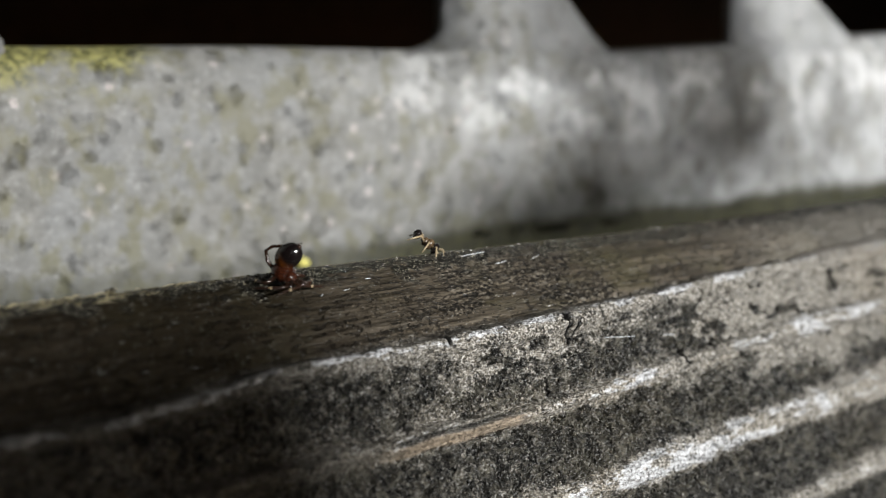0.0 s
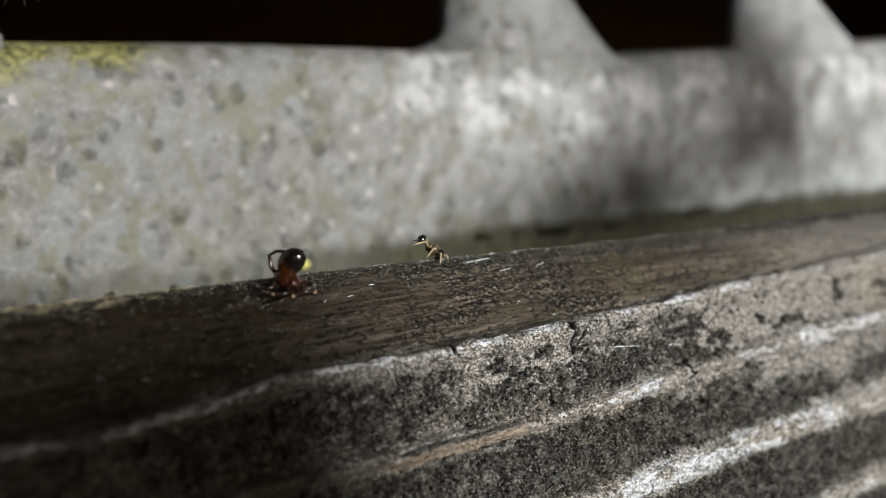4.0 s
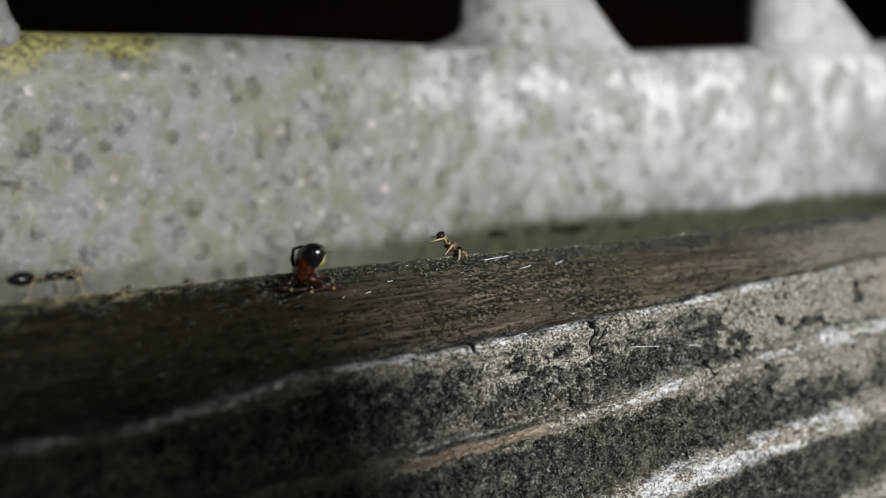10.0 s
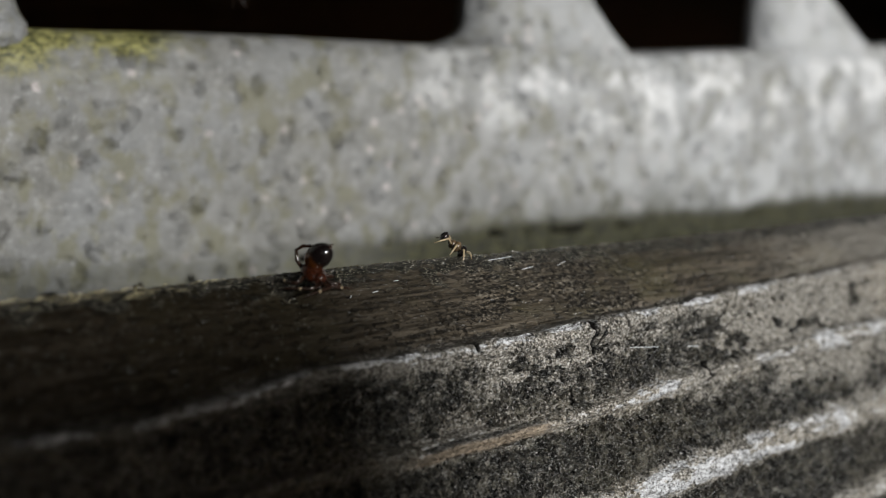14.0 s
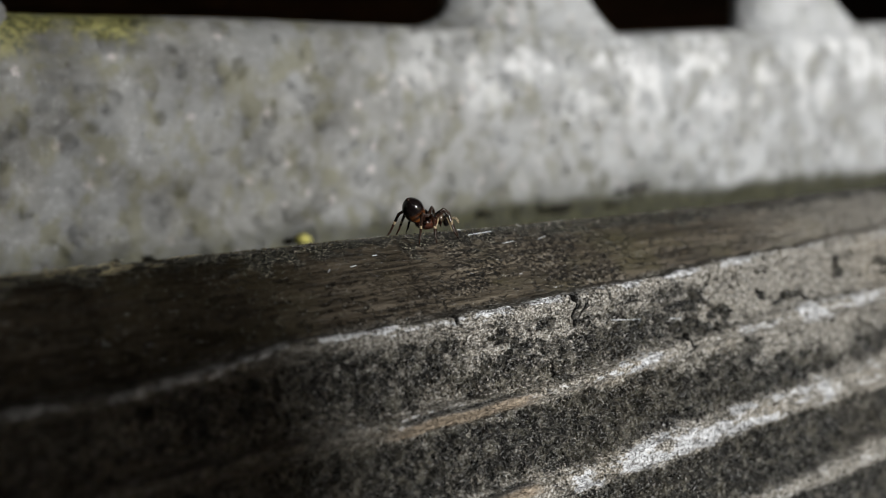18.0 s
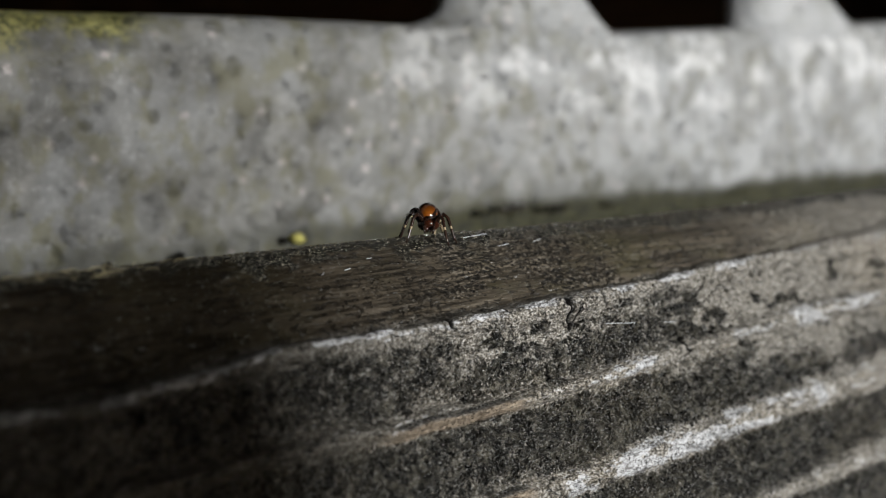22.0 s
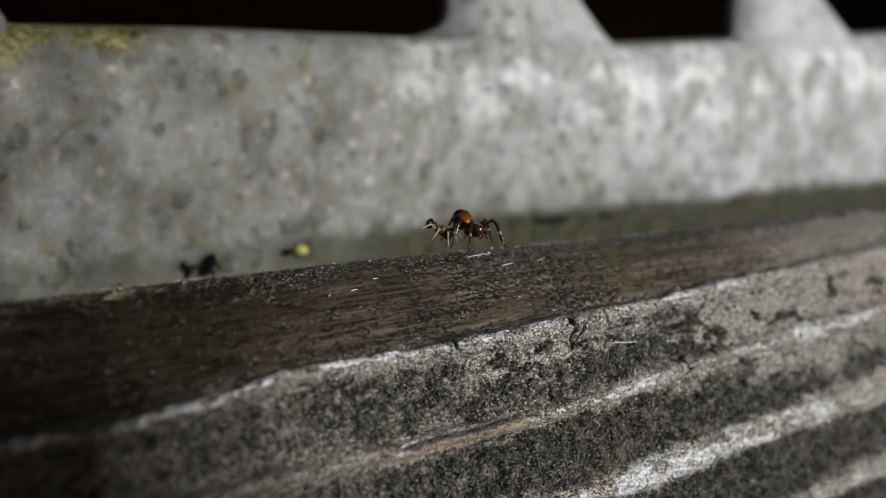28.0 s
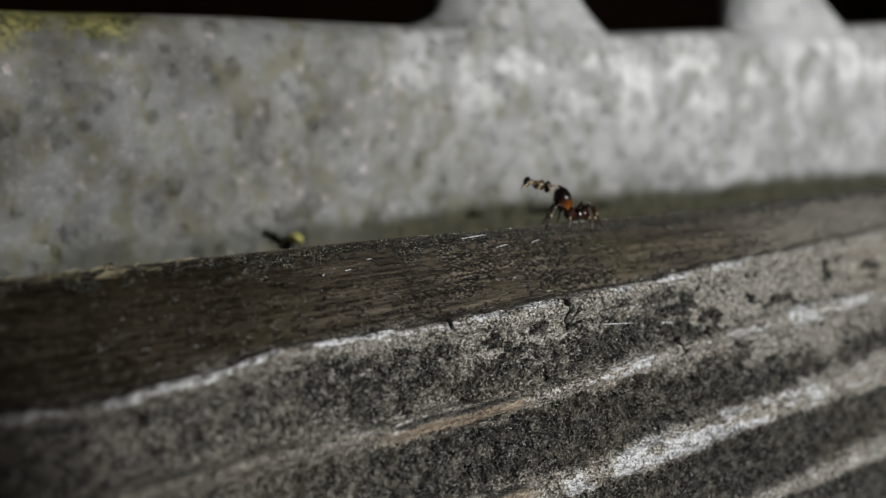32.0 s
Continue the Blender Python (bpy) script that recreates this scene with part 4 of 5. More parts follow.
def build_fibres():
    """Dry fibres frayed from the board's back edge, and fine dirt between them."""
    rng = random.Random(5)
    bm = bmesh.new()
    for i in range(75):
        u = rng.triangular(2.2, 7.6, 4.6)
        v = rng.uniform(16.45, 17.15)
        z = top_z(v)
        a, ln = rng.gauss(0.1, 0.35), rng.uniform(0.10, 0.4)
        lift = rng.uniform(0.0, 0.05)
        d = Vector((math.cos(a), math.sin(a), 0)) * ln
        p = Vector((u, v, z + 0.02))
        tube(bm, [p, p + d * 0.5 + Vector((0, 0, lift)), p + d + Vector((0, 0, lift * 0.4))], [0.006, 0.006, 0.0025], 4)
    for u, v, du, dz in ((4.66, 16.6, 0.10, -0.02), (4.66, 16.6, -0.07, 0.16), (5.66, 16.6, 0.05, 0.13), (5.72, 16.6, -0.05, 0.08)):
        p = Vector((u, v, top_z(v)))
        tube(bm, [p, p + Vector((du * 0.6, 0, dz * 0.6 + 0.03)), p + Vector((du, 0, dz + 0.03))], [0.010, 0.009, 0.004], 4)
    ob = mesh_ob("dry_fibres", bm, STRAW)
    ob.location = (0, 0, EYE)
    return tagged(ob, "straw-coloured dry fibres frayed along the board's edge", "fibres", kind="stuff")


build_fibres()


def build_grit():
    """Loose dark grains strewn along the back edge and the top."""
    rng = random.Random(9)
    bm = bmesh.new()
    pv, pz = board_profile()
    keep = (pz > -4.9) & (pv > 14.8) & (pv < 17.4)
    order = np.argsort(pv[keep])
    pv, pz = pv[keep][order], pz[keep][order]
    for i in range(2600):
        u = rng.uniform(3.5, 26)
        v = rng.triangular(16.3, 17.3, 16.9)
        z = float(np.interp(v, pv, pz)) - 0.13 * min(1, max(0, (u - 11) / 8))
        r = rng.uniform(0.006, 0.02)
        got = bmesh.ops.create_icosphere(bm, subdivisions=1, radius=1)["verts"]
        for q in got:
            q.co = (Vector((q.co.x * r * rng.uniform(0.7, 1.4), q.co.y * r, q.co.z * r * rng.uniform(0.6, 1.2))) + Vector((u, v, z + 0.02))) * U
    ob = mesh_ob("dirt_grains", bm, DEBRIS, False)
    ob.location = (0, 0, EYE)
    return tagged(ob, "dark loose dirt grains along the board's edge", "dirt", kind="stuff")


build_grit()


def chip(u, v, z, length, turn, seed):
    """A pale flake of wood, thicker in the middle."""
    bm = bmesh.new()
    lump(bm, (0, 0, 0), 0.2, seed, 0.1)
    for q in bm.verts:
        q.co.x *= length / 0.24
    ob = mesh_ob("wood_chip", bm, CHIP)
    ob.matrix_basis = pose(*P(u, v, z), 44, 0, turn * 0.3)
    return tagged(ob, "pale flake of wood loose on the board", "wood chip", "wood chips")


for u, v, size, turn, seed in ((21.88, 14.96, 0.28, 60, 3), (22.9, 15.1, 0.42, 20, 5)):
    chip(u, v, top_z(v) - 0.06, size, turn, seed)


def silk(name_pts, r=0.0055):
    bm = bmesh.new()
    base = Vector(name_pts[0])
    tube(bm, [Vector(p) - base for p in name_pts], [r] * len(name_pts), 5)
    ob = mesh_ob("silk_thread", bm, SILK)
    ob.location = P(*base)
    return tagged(ob, "thin shining silk thread stuck to the board", "thread", "threads on the board")


for u0, u1, v0, v1 in ((13.30, 14.00, 16.45, 16.50), (13.9, 14.3, 16.05, 16.10), (14.9, 15.3, 16.05, 16.15), (24.8, 25.9, 15.85, 15.85), (9.98, 10.12, 15.9, 15.92), (9.45, 9.52, 15.85, 15.9), (10.6, 10.72, 16.1, 16.1)):
    drop = 0.13 * min(1, max(0, (u0 - 11) / 8)) - 0.03
    silk([(u0, v0, top_z(v0) - drop), (u1, v1, top_z(v1) - drop)], 0.007)
silk([(15.66, 14.42, -5.46), (16.60, 14.38, -5.57)], 0.007)
silk([(17.45, 14.35, -5.67), (17.93, 14.33, -5.73)], 0.007)


spider, abdomen, spider_legs = build_spider()
prey = build_ant(0.68, CHITIN_BLACK, PALE_LEG, "small dark ant with pale legs, wrapped in silk", "ants", 1.9, 0.8, CHITIN_TAN, 1.7, 0.6)
ants = {}
for key, size in (("a1", 0.9), ("a2", 0.9), ("a3", 0.85), ("a4", 0.85), ("a5", 0.9), ("a7", 0.9), ("a8", 0.9), ("a9", 0.9), ("a10", 0.62), ("a11", 0.9), ("a12", 0.8), ("a13", 0.8)):
    edge = key in ("a3", "a4", "a10", "a12", "a13")
    ants[key] = build_ant(size, CHITIN_BLACK, PALE_LEG if edge else CHITIN_BROWN, "small dark brown ant walking on the %s" % ("board's edge" if edge else "grey wall"), fat=0.9 if edge else 0.85, foot=-0.3 if edge else 0.0, stout=0.7 if edge else 1.0)
red_ant = build_ant(1.95, CHITIN_ORANGE, CHITIN_RED, "large orange-red ant running over the board")


# ---- what moves ----
def on_wall(u, v, z, turn):
    """Upright to the wall's face, heading turn degrees up from the board's line."""
    return pose(*P(u, v, z)) @ pose(0, 0, 0, 90, 0, 0) @ pose(0, 0, 0, 0, 0, turn)


def on_edge(u, v, z, turn):
    """Long-legged on the board's back edge."""
    return pose(*P(u, v, z), 0, 0, turn)


def on_front(u, v, z, turn):
    return pose(*P(u, v, z), 0, 0, turn) @ pose(0, 0, 0, -45, 0, 0)


def motions():
    # spider: seconds, place, pitch, yaw and the lift of its abdomen
    for_spider = [
        (0, 8.76, 16.25, -3.76, 28, -80, 108),
        (16.8, 8.76, 16.25, -3.76, 28, -80, 108),
        (16.9, 9.41, 16.72, -3.89, 10, -140, 60),
        (17, 9.57, 16.66, -3.97, 0, -212, 15),
        (17.1, 9.54, 16.65, -3.92, 0, -215, 18),
        (17.2, 9.63, 16.65, -3.78, 0, -215, 18),
        (17.3, 10.05, 16.65, -3.64, 0, -215, 20),
        (17.4, 10.97, 16.65, -3.66, 0, -215, 32),
        (17.5, 11.58, 16.65, -3.66, 0, -215, 60),
        (17.55, 11.72, 16.76, -3.66, 0, -127, 75),
        (17.6, 11.88, 16.68, -3.69, 0, -50, 58),
        (17.7, 11.96, 16.66, -3.70, 0, 10, 50),
        (17.9, 11.97, 16.66, -3.67, 0, 15, 78),
        (18, 12.30, 16.66, -3.70, 0, 15, 50),
        (18.1, 12.68, 16.69, -3.62, 0, 5, -22),
        (18.2, 12.55, 16.69, -3.57, 0, 10, -20),
        (18.3, 12.40, 16.62, -3.64, 0, 85, 70),
        (18.4, 12.42, 16.65, -3.50, 0, 145, 40),
        (18.5, 12.46, 16.65, -3.47, 0, 145, 12),
        (18.6, 12.54, 16.65, -3.57, 0, 145, -12),
        (18.8, 12.57, 16.65, -3.59, 0, 145, 65),
        (19, 12.37, 16.65, -3.55, 0, 145, 50),
        (19.2, 12.48, 16.67, -3.65, 0, 155, 85),
        (19.5, 12.70, 16.70, -3.75, 0, -155, 27),
        (19.8, 12.87, 16.70, -3.82, 0, -130, 92),
        (20.4, 12.97, 16.70, -3.77, 0, -125, 92),
        (21, 12.70, 16.70, -3.67, 0, -122, 25.2),
        (21.6, 12.55, 16.70, -3.71, 0, -118, 15),
        (22.2, 12.57, 16.70, -3.71, 0, -128, 16.8),
        (22.8, 12.68, 16.70, -3.81, 0, -115, 25.2),
        (23, 12.64, 16.70, -3.77, 0, -116, 27),
        (23.4, 12.46, 16.70, -3.62, 0, -125, 28.8),
        (24, 12.47, 16.70, -3.55, 0, -128, 54.4),
        (24.4, 12.63, 16.70, -3.60, 0, -128, 24),
        (24.8, 12.74, 16.70, -3.56, 0, -125, 66),
        (25.2, 12.40, 16.70, -3.58, 0, -150, 66),
        (25.5, 12.33, 16.70, -3.62, 0, -140, 25.2),
        (27.5, 13.40, 16.50, -3.53, 0, -92, 15),
        (28, 13.65, 16.70, -3.51, 0, -100, 16.8),
        (28.3, 13.44, 16.70, -3.59, 0, -92, 19.2),
        (28.6, 13.31, 16.70, -3.59, 0, -78, 42),
        (28.9, 12.74, 16.70, -3.54, 0, -98, 48),
        (29, 12.30, 16.70, -3.60, 0, -126, 52),
        (29.1, 11.74, 16.70, -3.49, 0, -140, 26.4),
        (29.2, 11.21, 16.70, -3.43, 0, -160, 21),
        (29.5, 11.42, 16.70, -3.51, 0, -185, 50),
        (29.8, 11.57, 16.70, -3.53, 0, -128, 30),
        (30.1, 11.67, 16.70, -3.53, 0, -110, 28.8),
        (30.4, 11.84, 16.70, -3.37, 0, -52, 20),
        (30.6, 11.93, 16.70, -3.52, 0, -45, 25),
        (30.75, 10.84, 16.70, -3.42, 0, -105, 18),
        (30.88, 9.92, 16.70, -3.37, 0, -160, 18),
        (31, 9.39, 16.70, -3.34, 0, -205, 12),
        (31.2, 9.34, 16.70, -3.39, 0, -180, 60),
        (31.35, 10.09, 16.70, -3.42, 0, -110, 24),
        (31.5, 11.48, 16.70, -3.46, 0, -50, 22),
        (31.8, 15.16, 16.70, -3.46, 0, -40, 25),
        (32, 16.74, 16.50, -3.76, 0, -40, 72),
    ]
    walk(spider, [(t, pose(*P(u, v, z), 0, pitch, yaw)) for t, u, v, z, pitch, yaw, lift in for_spider])
    # while it waits the abdomen is rolled over to one side
    rolled = pose(0, 0, 0, 0, 28, -80).inverted() @ pose(0, 0, 0, 0, 8, -120) @ pose(0, 0, 0, -45, 0, 0)
    walk(abdomen, [(t, pose(-0.2 * U, 0, 0.36 * U) @ (rolled if t < 16.85 else Matrix()) @ pose(0, 0, 0, 0, lift, 0)) for t, u, v, z, pitch, yaw, lift in for_spider])
    # shade changes: the added panel slips off late, the twig out, the vine in
    walk(panel, [(t, pose(x * U, 0, 0)) for t, x in ((0.0, -1.9), (4.0, -1.5), (7.0, -0.9), (13.0, -0.9), (16.5, -1.2), (20.0, -2.6), (22.0, -2.2), (23.0, -1.8), (25.0, -3.6), (28.0, -5.0), (29.5, -6.2), (32.0, -6.4))])
    walk(twig, [(0.0, pose(*P(113.8, -500, -38))), (4.0, pose(*P(113.8, -500, -38), 0, 0.71, 0)), (9.0, pose(*P(114.8, -500, -38), 0, 7.2, 0)), (13.0, pose(*P(114.8, -500, -38), 0, 12, 0)), (16.5, pose(*P(114.8, -500, -38), 0, 20, 0)), (32.0, pose(*P(114.8, -500, -38), 0, 24, 0))])
    walk(vine, [(0.0, pose(*P(3.5, -180, 128))), (13.0, pose(*P(5.5, -180, 128))), (16.5, pose(*P(29.5, -180, 128))), (24.0, pose(*P(29.8, -180, 128))), (32.0, pose(*P(30, -180, 128)))])
    # one hind leg draws silk up over the abdomen while the spider waits; the rest step as it goes
    ca, sa = math.cos(radians(150)), -math.sin(radians(150))
    hip = Matrix.Translation(Vector((0.12 * ca, -0.065, 0.26)) * U)
    out_dir, up_dir = Vector((ca, sa, 0)), Vector((0, 0, 1))
    along = Vector((0.79, -0.61, 0)).normalized()
    rest = Matrix((out_dir, up_dir, out_dir.cross(up_dir))).transposed()
    stance = pose(0, 0, 0, 0, 28, -80).to_3x3()
    raised = {0.0: 68, 0.8: 68, 1.0: 112, 1.25: 68, 4.0: 66, 9.0: 68, 10.0: 52, 10.5: 68, 11.6: 68, 12.0: 36, 12.4: 66, 15.7: 68, 16.0: 108, 16.3: 70, 16.7: 68}
    turned = []
    for t, deg in raised.items():
        c, d = math.cos(radians(deg)), math.sin(radians(deg))
        reach, bulge = along * c + up_dir * d, up_dir * c - along * d
        goal = Matrix((reach, bulge, reach.cross(bulge))).transposed()
        turned.append((t, (stance.inverted() @ goal @ rest.transposed()).to_4x4()))
    last = turned[-1][1].to_quaternion()
    turned += [(16.7 + 0.1 * n, last.slerp(Matrix().to_quaternion(), n / 3).to_matrix().to_4x4()) for n in (1, 2, 3)] + [(32.0, Matrix())]
    walk(spider_legs[7], [(t, hip @ m @ hip.inverted()) for t, m in turned])
    steps = [t for t, *rest in for_spider if t > 16.95]
    for i, leg in enumerate(spider_legs[:7]):
        # flat on the board while it waits, knees up once it runs
        side, ang = (1, -1)[i // 4], radians((30, 64, 110, 150)[i % 4])
        d = Vector((math.cos(ang), side * math.sin(ang), 0))
        hold = Matrix.Translation((0.12 * U * d.x, 0.13 * U * d.y, 0.26 * U))
        low = hold @ Matrix.Rotation(radians(28 * d.x - 14), 4, d.cross(Vector((0, 0, 1)))) @ Matrix.Rotation(radians(70 * side), 4, d) @ hold.inverted()
        sway = [(t, pose(0, 0, 0, 0, 0, 13 * math.sin(2.4 * n + i * 1.9))) for n, t in enumerate(steps)]
        walk(leg, [(0.0, low), (16.8, low)] + sway)
    for_prey = [
        (0, 12.64, 17.03, -3.51, 38, -40),
        (13.5, 12.64, 17.03, -3.51, 38, -40),
        (15.5, 12.64, 17.00, -3.51, 25, -40),
        (17.3, 12.96, 17.10, -3.53, 25, -40),
        (17.4, 12.88, 17.09, -3.51, 20, -40),
        (17.5, 12.65, 16.77, -3.50, 15, -40),
        (18, 12.67, 16.86, -3.49, 10, -40),
        (18.3, 12.81, 16.98, -3.54, 10, -60),
        (18.6, 12.98, 17.08, -3.57, 10, -60),
        (19, 12.95, 17.08, -3.61, 10, -60),
        (19.2, 12.89, 16.98, -3.68, 10, -60),
        (19.8, 12.90, 17.15, -3.57, 25, -20),
        (20.4, 13.02, 17.15, -3.58, 25, -20),
        (21, 12.23, 17.11, -3.50, 30, -40),
        (21.6, 12.62, 17.21, -3.46, 30, -40),
        (22.2, 12.68, 17.21, -3.51, 30, -40),
        (22.8, 12.64, 17.21, -3.52, 30, -40),
        (23.4, 12.49, 17.21, -3.48, 30, -40),
        (24, 12.80, 17.06, -3.66, 5, -60),
        (24.4, 12.90, 16.96, -3.59, 5, -60),
        (24.8, 12.96, 16.96, -3.56, 5, -60),
        (25.2, 12.92, 16.90, -3.53, -10, -60),
        (25.5, 12.96, 16.96, -3.45, -20, -60),
        (27.5, 13.09, 17.15, -3.17, 30, -60),
        (28, 12.94, 17.12, -3.31, 20, -60),
        (28.6, 12.59, 17.08, -3.22, 40, -60),
        (28.85, 12.23, 16.88, -3.28, 40, -60),
        (29, 12.20, 16.63, -3.57, 20, -80),
        (29.2, 11.94, 16.79, -3.30, 10, -100),
        (29.5, 12.05, 16.68, -3.40, 10, -120),
        (29.8, 11.97, 16.73, -3.39, 20, -110),
        (30, 11.90, 16.73, -3.37, 20, -100),
        (30.2, 11.62, 17.03, -3.30, 20, -70),
        (30.4, 11.10, 17.02, -3.23, 20, -60),
        (30.6, 11.15, 17.02, -3.17, 20, -60),
        (30.75, 10.57, 16.99, -3.11, 10, -90),
        (30.88, 10.33, 16.94, -2.97, 0, -120),
        (31, 10.09, 16.88, -2.85, -20, -150),
        (31.2, 9.41, 16.94, -3.00, 0, -120),
        (31.35, 10.15, 16.99, -3.04, 10, -90),
        (31.5, 10.90, 16.98, -3.17, 10, -60),
        (31.8, 14.31, 16.97, -3.04, 10, -50),
        (32, 15.90, 16.97, -2.90, 10, -45),
    ]
    walk(prey, [(t, pose(*P(u, v, z), 0, pitch, yaw)) for t, u, v, z, pitch, yaw in for_prey])
    # held off the wall so its shadow sits apart in the camera's view
    a1_rows = [
        (0, 5.91, 25.80, 2.39, -14),
        (6.3, 8.75, 25.80, 1.70, -21),
        (6.5, 9.18, 25.80, 1.17, -36),
        (6.7, 9.88, 25.80, 0.87, -68),
        (6.9, 9.69, 25.80, -0.09, -96),
        (7, 9.61, 25.80, -1.60, -94),
        (7.1, 9.53, 25.80, -2.49, -75),
        (7.3, 10.36, 25.80, -4.37, -58),
        (7.5, 10.88, 25.80, -4.62, -25),
        (7.7, 11.60, 25.80, -4.96, -69),
        (8.1, 11.01, 25.80, -4.98, 6),
        (8.3, 11.78, 25.80, -4.94, -4),
        (8.5, 13.11, 25.80, -5.15, -5),
        (8.7, 14.76, 25.80, -5.18, -12),
        (8.85, 15.72, 25.80, -5.73, -47),
        (9.1, 16.30, 25.80, -6.83, -54),
        (32, 16.97, 25.80, -7.41, -41),
    ]
    walk(ants["a1"], [(t, on_wall(u, v, z, turn)) for t, u, v, z, turn in a1_rows])
    a2_rows = [
        (0, 60.99, 26.55, -6.02, 173),
        (6.9, 49.69, 26.55, -4.72, 174),
        (7.1, 43.34, 26.55, -4.06, 173),
        (7.3, 39.08, 26.55, -3.44, 180),
        (7.5, 35.81, 26.55, -4.05, 184),
        (7.7, 33.46, 26.55, -3.82, 181),
        (7.9, 28.55, 26.55, -4.15, 179),
        (8.1, 23.47, 26.55, -3.69, 173),
        (8.3, 17.15, 26.55, -2.79, 178),
        (8.5, 10.81, 26.55, -3.27, 191),
        (8.7, 8.30, 26.55, -4.50, 195),
        (9, 4.67, 26.55, -4.89, 194),
        (32, 5.01, 26.55, -5.32, 279),
    ]
    walk(ants["a2"], [(t, on_wall(u, v, z, turn)) for t, u, v, z, turn in a2_rows])
    a3_rows = [
        (0, 2.94, 17.10, -3.49, 0),
        (9, 3.48, 17.10, -3.73, 0),
        (9.3, 4.98, 17.10, -3.56, 0),
        (9.4, 6.00, 17.10, -3.55, 0),
        (9.5, 6.38, 17.10, -3.55, 0),
        (9.6, 8.20, 17.10, -3.55, 0),
        (9.7, 10.17, 17.10, -3.55, 0),
        (9.8, 11.42, 17.10, -3.70, 0),
        (10, 13.71, 17.25, -4.10, 0),
        (10.2, 16.39, 17.25, -4.15, 0),
        (10.6, 20.36, 17.25, -4.30, 0),
        (11.2, 33.26, 17.10, -4.28, 0),
        (32, 35.63, 17.10, -4.98, 0),
    ]
    walk(ants["a3"], [(t, on_edge(u, v, z, turn)) for t, u, v, z, turn in a3_rows])
    a4_rows = [
        (0, 2.78, 17.10, -3.47, 0),
        (9.8, 3.75, 17.10, -3.52, 0),
        (10, 4.58, 17.10, -3.50, 0),
        (10.1, 5.72, 17.10, -3.46, 0),
        (10.2, 6.98, 17.10, -3.49, 0),
        (10.3, 7.34, 17.10, -3.50, 0),
        (10.5, 8.03, 17.10, -3.51, 0),
        (10.7, 9.47, 17.10, -3.55, 0),
        (10.8, 11.42, 17.10, -3.55, 0),
        (10.9, 12.22, 17.10, -3.60, 0),
        (11.1, 14.47, 17.10, -3.60, 0),
        (11.6, 22.63, 17.10, -3.84, 0),
        (12, 32.98, 17.10, -3.89, 0),
        (32, 36.06, 17.10, -5.02, 0),
    ]
    walk(ants["a4"], [(t, on_edge(u, v, z, turn)) for t, u, v, z, turn in a4_rows])
    # also a little off the wall, to fit its shadow in view
    a5_rows = [
        (0, 11.06, 26.25, 3.04, -42),
        (14, 11.83, 26.25, 2.33, -33),
        (15, 16.09, 26.25, -0.19, -29),
        (15.5, 18.74, 26.25, -1.57, -18),
        (15.8, 22.21, 26.25, -2.22, -4),
        (16, 22.12, 26.25, -1.81, 81),
        (16.1, 22.02, 26.25, -0.94, 2),
        (16.3, 23.59, 26.25, -1.75, -9),
        (16.5, 30.99, 26.25, -2.42, -1),
        (16.7, 30.53, 26.25, -1.85, -12),
        (16.9, 39.45, 26.25, -4.25, 6),
        (17.1, 41.19, 26.25, -0.79, 17),
        (17.4, 54.85, 26.25, 0.37, 4),
        (32, 56.70, 26.25, 0.40, 1),
    ]
    walk(ants["a5"], [(t, on_wall(u, v, z, turn)) for t, u, v, z, turn in a5_rows])
    a7_rows = [
        (0, 23.45, 26.55, -6.48, 10),
        (17.6, 24.90, 26.55, -6.23, 20),
        (17.9, 28.34, 26.55, -4.70, 8),
        (18.2, 33.82, 26.55, -4.94, 0),
        (18.5, 37.86, 26.55, -4.77, 0),
        (18.8, 46.34, 26.55, -4.84, -1),
        (19.1, 59.24, 26.55, -5.21, -2),
        (32, 60.38, 26.55, -5.22, -1),
    ]
    walk(ants["a7"], [(t, on_wall(u, v, z, turn)) for t, u, v, z, turn in a7_rows])
    a8_rows = [
        (0, 59.83, 26.55, -0.14, -169),
        (2.1, 52.34, 26.55, -1.55, -171),
        (2.4, 42.47, 26.55, -2.75, -167),
        (2.6, 42.96, 26.55, -3.70, -82),
        (3.2, 46.08, 26.55, -4.80, -33),
        (3.6, 44.89, 26.55, -4.96, -118),
        (3.8, 41.91, 26.55, -5.10, -179),
        (4, 34.29, 26.55, -5.11, -180),
        (4.2, 24.82, 26.55, -5.01, -180),
        (4.4, 17.99, 26.55, -5.06, -179),
        (4.8, 12.22, 26.55, -5.20, -179),
        (5.3, 4.23, 26.55, -5.39, -173),
        (32, 4.59, 26.55, -6.10, -88),
    ]
    walk(ants["a8"], [(t, on_wall(u, v, z, turn)) for t, u, v, z, turn in a8_rows])
    a9_rows = [
        (0, 4.79, 26.55, -4.78, -71),
        (18.6, 5.10, 26.55, -5.69, -16),
        (18.9, 7.27, 26.55, -5.48, 8),
        (19, 8.73, 26.55, -5.21, 8),
        (19.1, 9.80, 26.55, -5.11, 44),
        (19.2, 10.15, 26.55, -3.83, 84),
        (19.3, 10.07, 26.55, -2.45, 100),
        (19.4, 9.70, 26.55, -1.14, 106),
        (19.5, 9.37, 26.55, 0.01, 131),
        (19.6, 8.39, 26.55, 0.38, 177),
        (19.8, 4.94, 26.55, 0.24, 182),
        (32, 4.99, 26.55, 0.26, 182),
    ]
    walk(ants["a9"], [(t, on_wall(u, v, z, turn)) for t, u, v, z, turn in a9_rows])
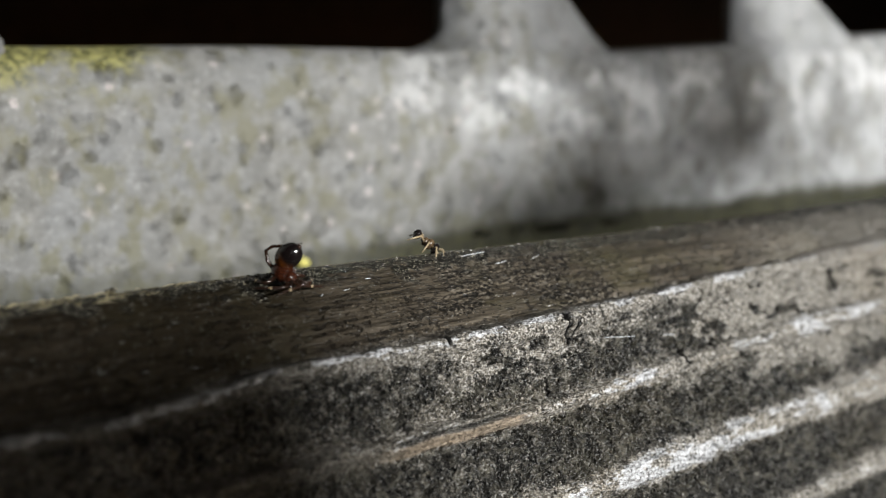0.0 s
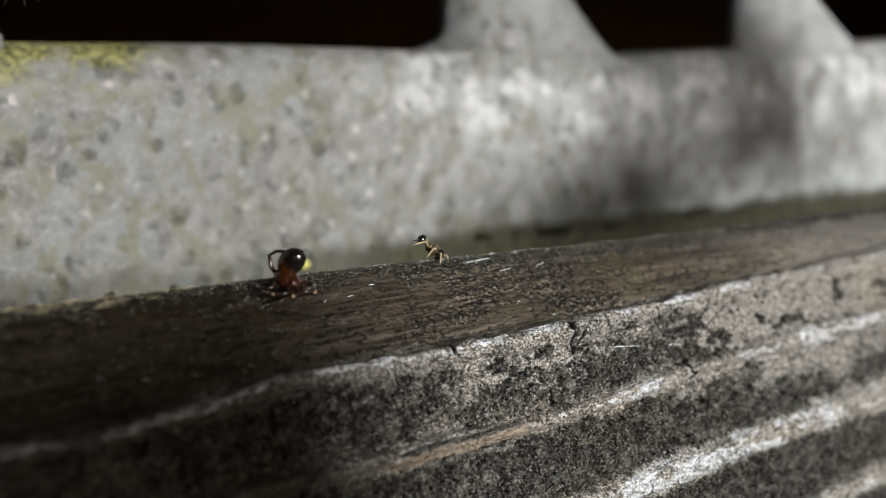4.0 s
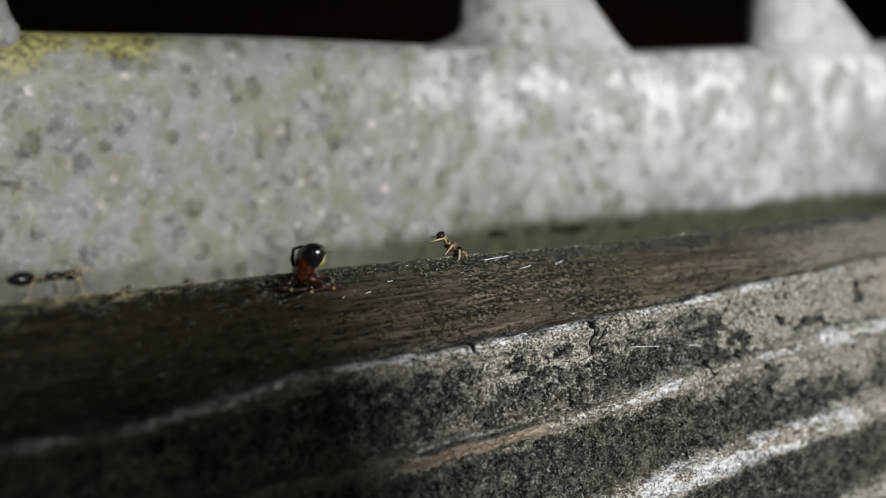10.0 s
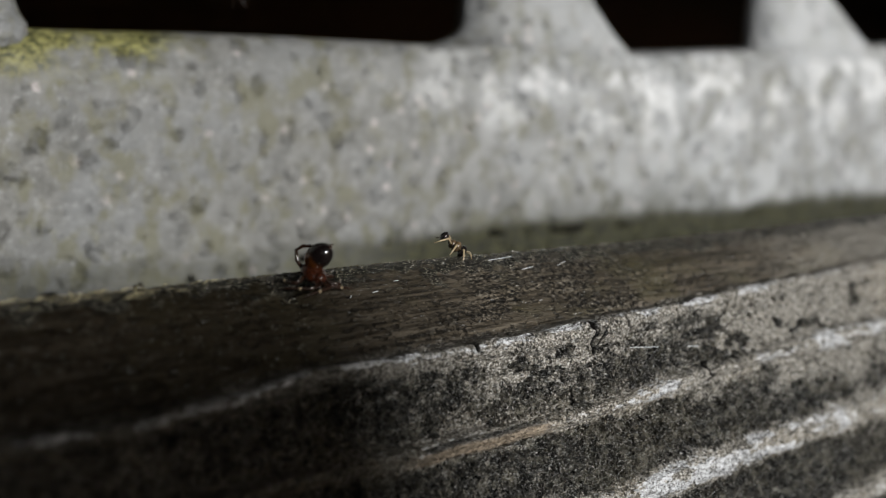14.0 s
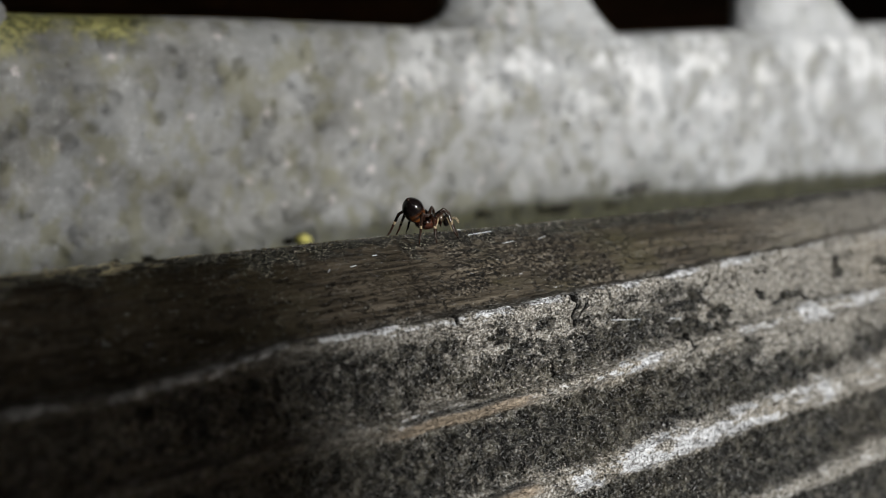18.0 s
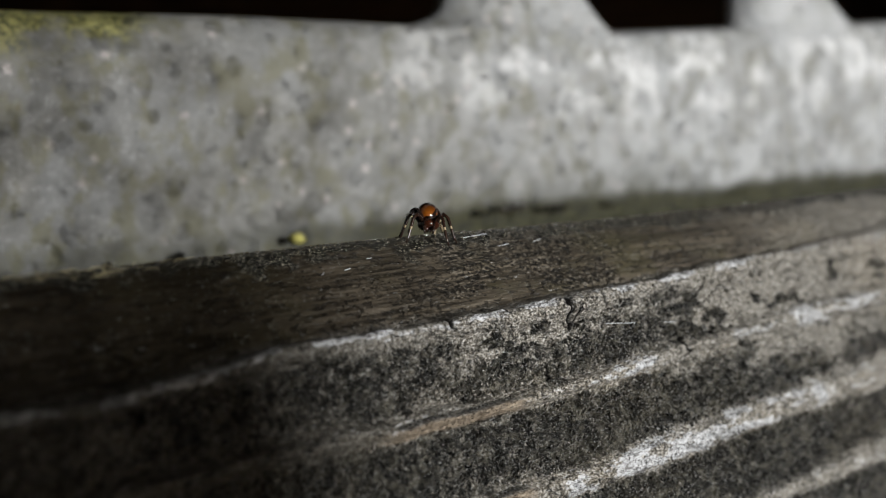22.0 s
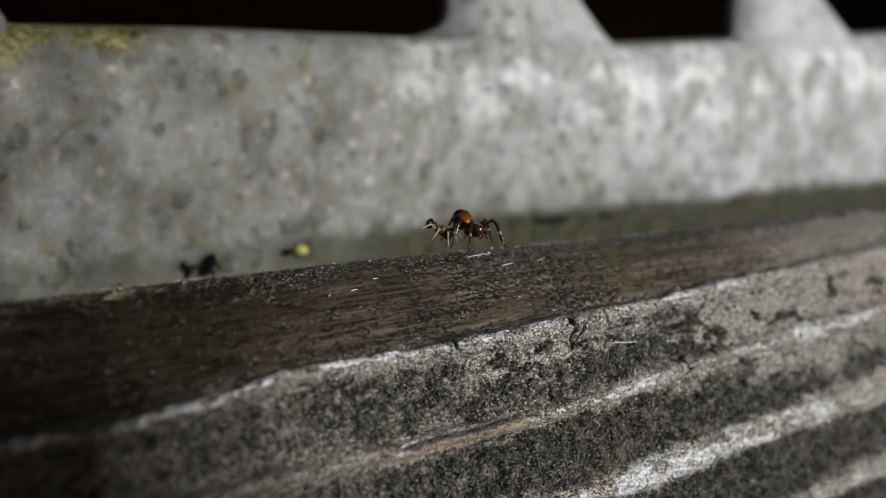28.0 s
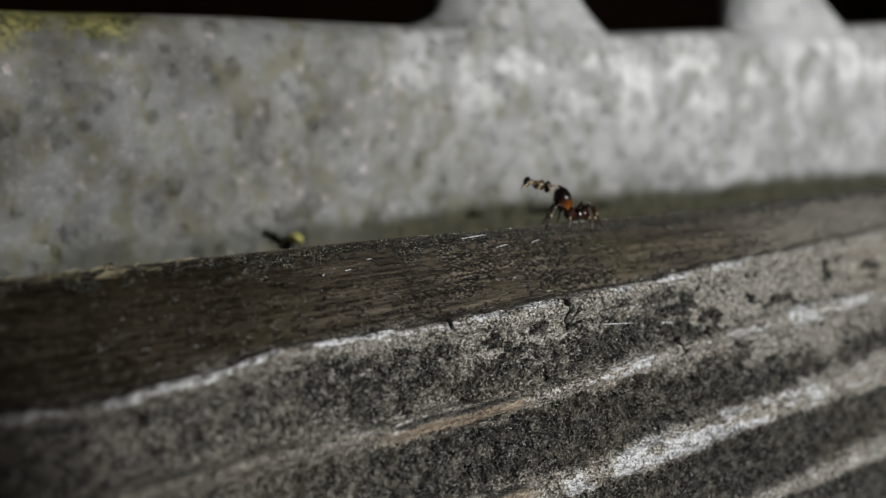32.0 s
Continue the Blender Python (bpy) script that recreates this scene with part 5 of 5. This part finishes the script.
    a10_rows = [
        (0, 2.80, 17.10, -3.34, 0),
        (19.3, 3.47, 17.10, -3.68, 0),
        (19.5, 4.30, 17.10, -3.67, 0),
        (19.7, 5.95, 17.10, -3.69, 0),
        (19.9, 7.29, 17.10, -3.67, 0),
        (20.1, 8.61, 17.10, -3.67, 0),
        (20.3, 8.96, 17.10, -3.59, 0),
        (20.5, 9.90, 17.10, -3.61, 0),
        (20.7, 11.10, 17.10, -3.63, 0),
        (20.9, 11.79, 17.10, -4.00, 0),
        (21.2, 11.94, 17.10, -4.48, 0),
        (32, 12.05, 17.10, -4.85, 0),
    ]
    walk(ants["a10"], [(t, on_edge(u, v, z, turn)) for t, u, v, z, turn in a10_rows])
    a11_rows = [
        (0, 60.46, 26.55, -3.36, -172),
        (20.5, 53.87, 26.55, -4.30, -176),
        (20.8, 44.59, 26.55, -4.57, -177),
        (21, 45.36, 26.55, -4.78, -174),
        (21.2, 43.50, 26.55, -4.69, -180),
        (21.4, 36.20, 26.55, -4.83, -179),
        (21.5, 32.07, 26.55, -4.79, -179),
        (21.8, 27.54, 26.55, -4.98, -178),
        (22, 23.91, 26.55, -5.08, -179),
        (22.2, 17.93, 26.55, -5.10, -181),
        (22.4, 16.81, 26.55, -4.98, -178),
        (22.6, 16.15, 26.55, -5.18, -217),
        (22.7, 15.39, 26.55, -3.88, -238),
        (22.8, 14.45, 26.55, -2.51, -220),
        (22.9, 12.36, 26.55, -1.37, -207),
        (23, 10.46, 26.55, -0.46, -196),
        (23.1, 8.93, 26.55, -0.37, -150),
        (23.2, 7.72, 26.55, -2.04, -115),
        (23.3, 7.05, 26.55, -4.29, -107),
        (23.5, 6.86, 26.55, -4.94, -160),
        (23.8, 4.53, 26.55, -5.22, -171),
        (32, 4.64, 26.55, -5.28, -86),
    ]
    walk(ants["a11"], [(t, on_wall(u, v, z, turn)) for t, u, v, z, turn in a11_rows])
    a12_rows = [
        (0, 2.78, 17.10, -3.47, 0),
        (24.6, 3.24, 17.10, -3.66, 0),
        (25, 5.52, 17.10, -3.54, 0),
        (25.3, 3.54, 17.10, -3.61, 0),
        (27.2, 6.31, 17.10, -3.57, 0),
        (27.5, 8.37, 17.10, -3.51, 0),
        (27.6, 8.65, 17.10, -3.52, 0),
        (27.8, 8.90, 17.10, -3.85, 0),
        (28.5, 8.98, 17.10, -4.34, 0),
        (32, 9.07, 17.10, -4.61, 0),
    ]
    walk(ants["a12"], [(t, on_edge(u, v, z, turn)) for t, u, v, z, turn in a12_rows])
    a13_rows = [
        (0, 2.78, 17.10, -3.50, 0),
        (28.3, 3.05, 17.10, -3.53, 0),
        (28.6, 5.00, 17.10, -3.49, 0),
        (28.9, 5.32, 17.10, -3.45, 0),
        (29, 5.61, 17.10, -3.43, 0),
        (29.2, 6.33, 17.10, -3.37, 0),
        (29.5, 7.31, 17.10, -3.43, 0),
        (29.8, 8.34, 17.10, -3.46, 0),
        (30, 9.21, 17.10, -3.52, 0),
        (30.2, 9.13, 17.10, -3.47, 85),
        (30.4, 8.30, 17.10, -3.40, 170),
        (30.6, 9.02, 17.10, -3.59, 85),
        (30.9, 9.54, 17.10, -4.09, 0),
        (32, 9.57, 17.10, -4.37, 0),
    ]
    walk(ants["a13"], [(t, on_edge(u, v, z, turn)) for t, u, v, z, turn in a13_rows])
    red_rows = [
        (0, 95.0, 16.50, -3.40, 180),
        (15.6, 90.0, 16.50, -3.40, 180),
        (16.3, 34.61, 16.50, -3.59, 181),
        (16.5, 27.63, 16.20, -4.37, 185),
        (16.6, 20.78, 15.20, -4.51, 189),
        (16.7, 15.85, 14.40, -4.63, 188),
        (16.8, 9.16, 13.60, -4.76, 189),
        (16.9, 4.49, 12.60, -4.98, 187),
        (17, 1.40, 12.60, -5.23, 180),
        (32, 0.53, 12.60, -5.06, 180),
    ]
    walk(red_ant, [(t, on_front(u, v, z, turn)) for t, u, v, z, turn in red_rows])

motions()
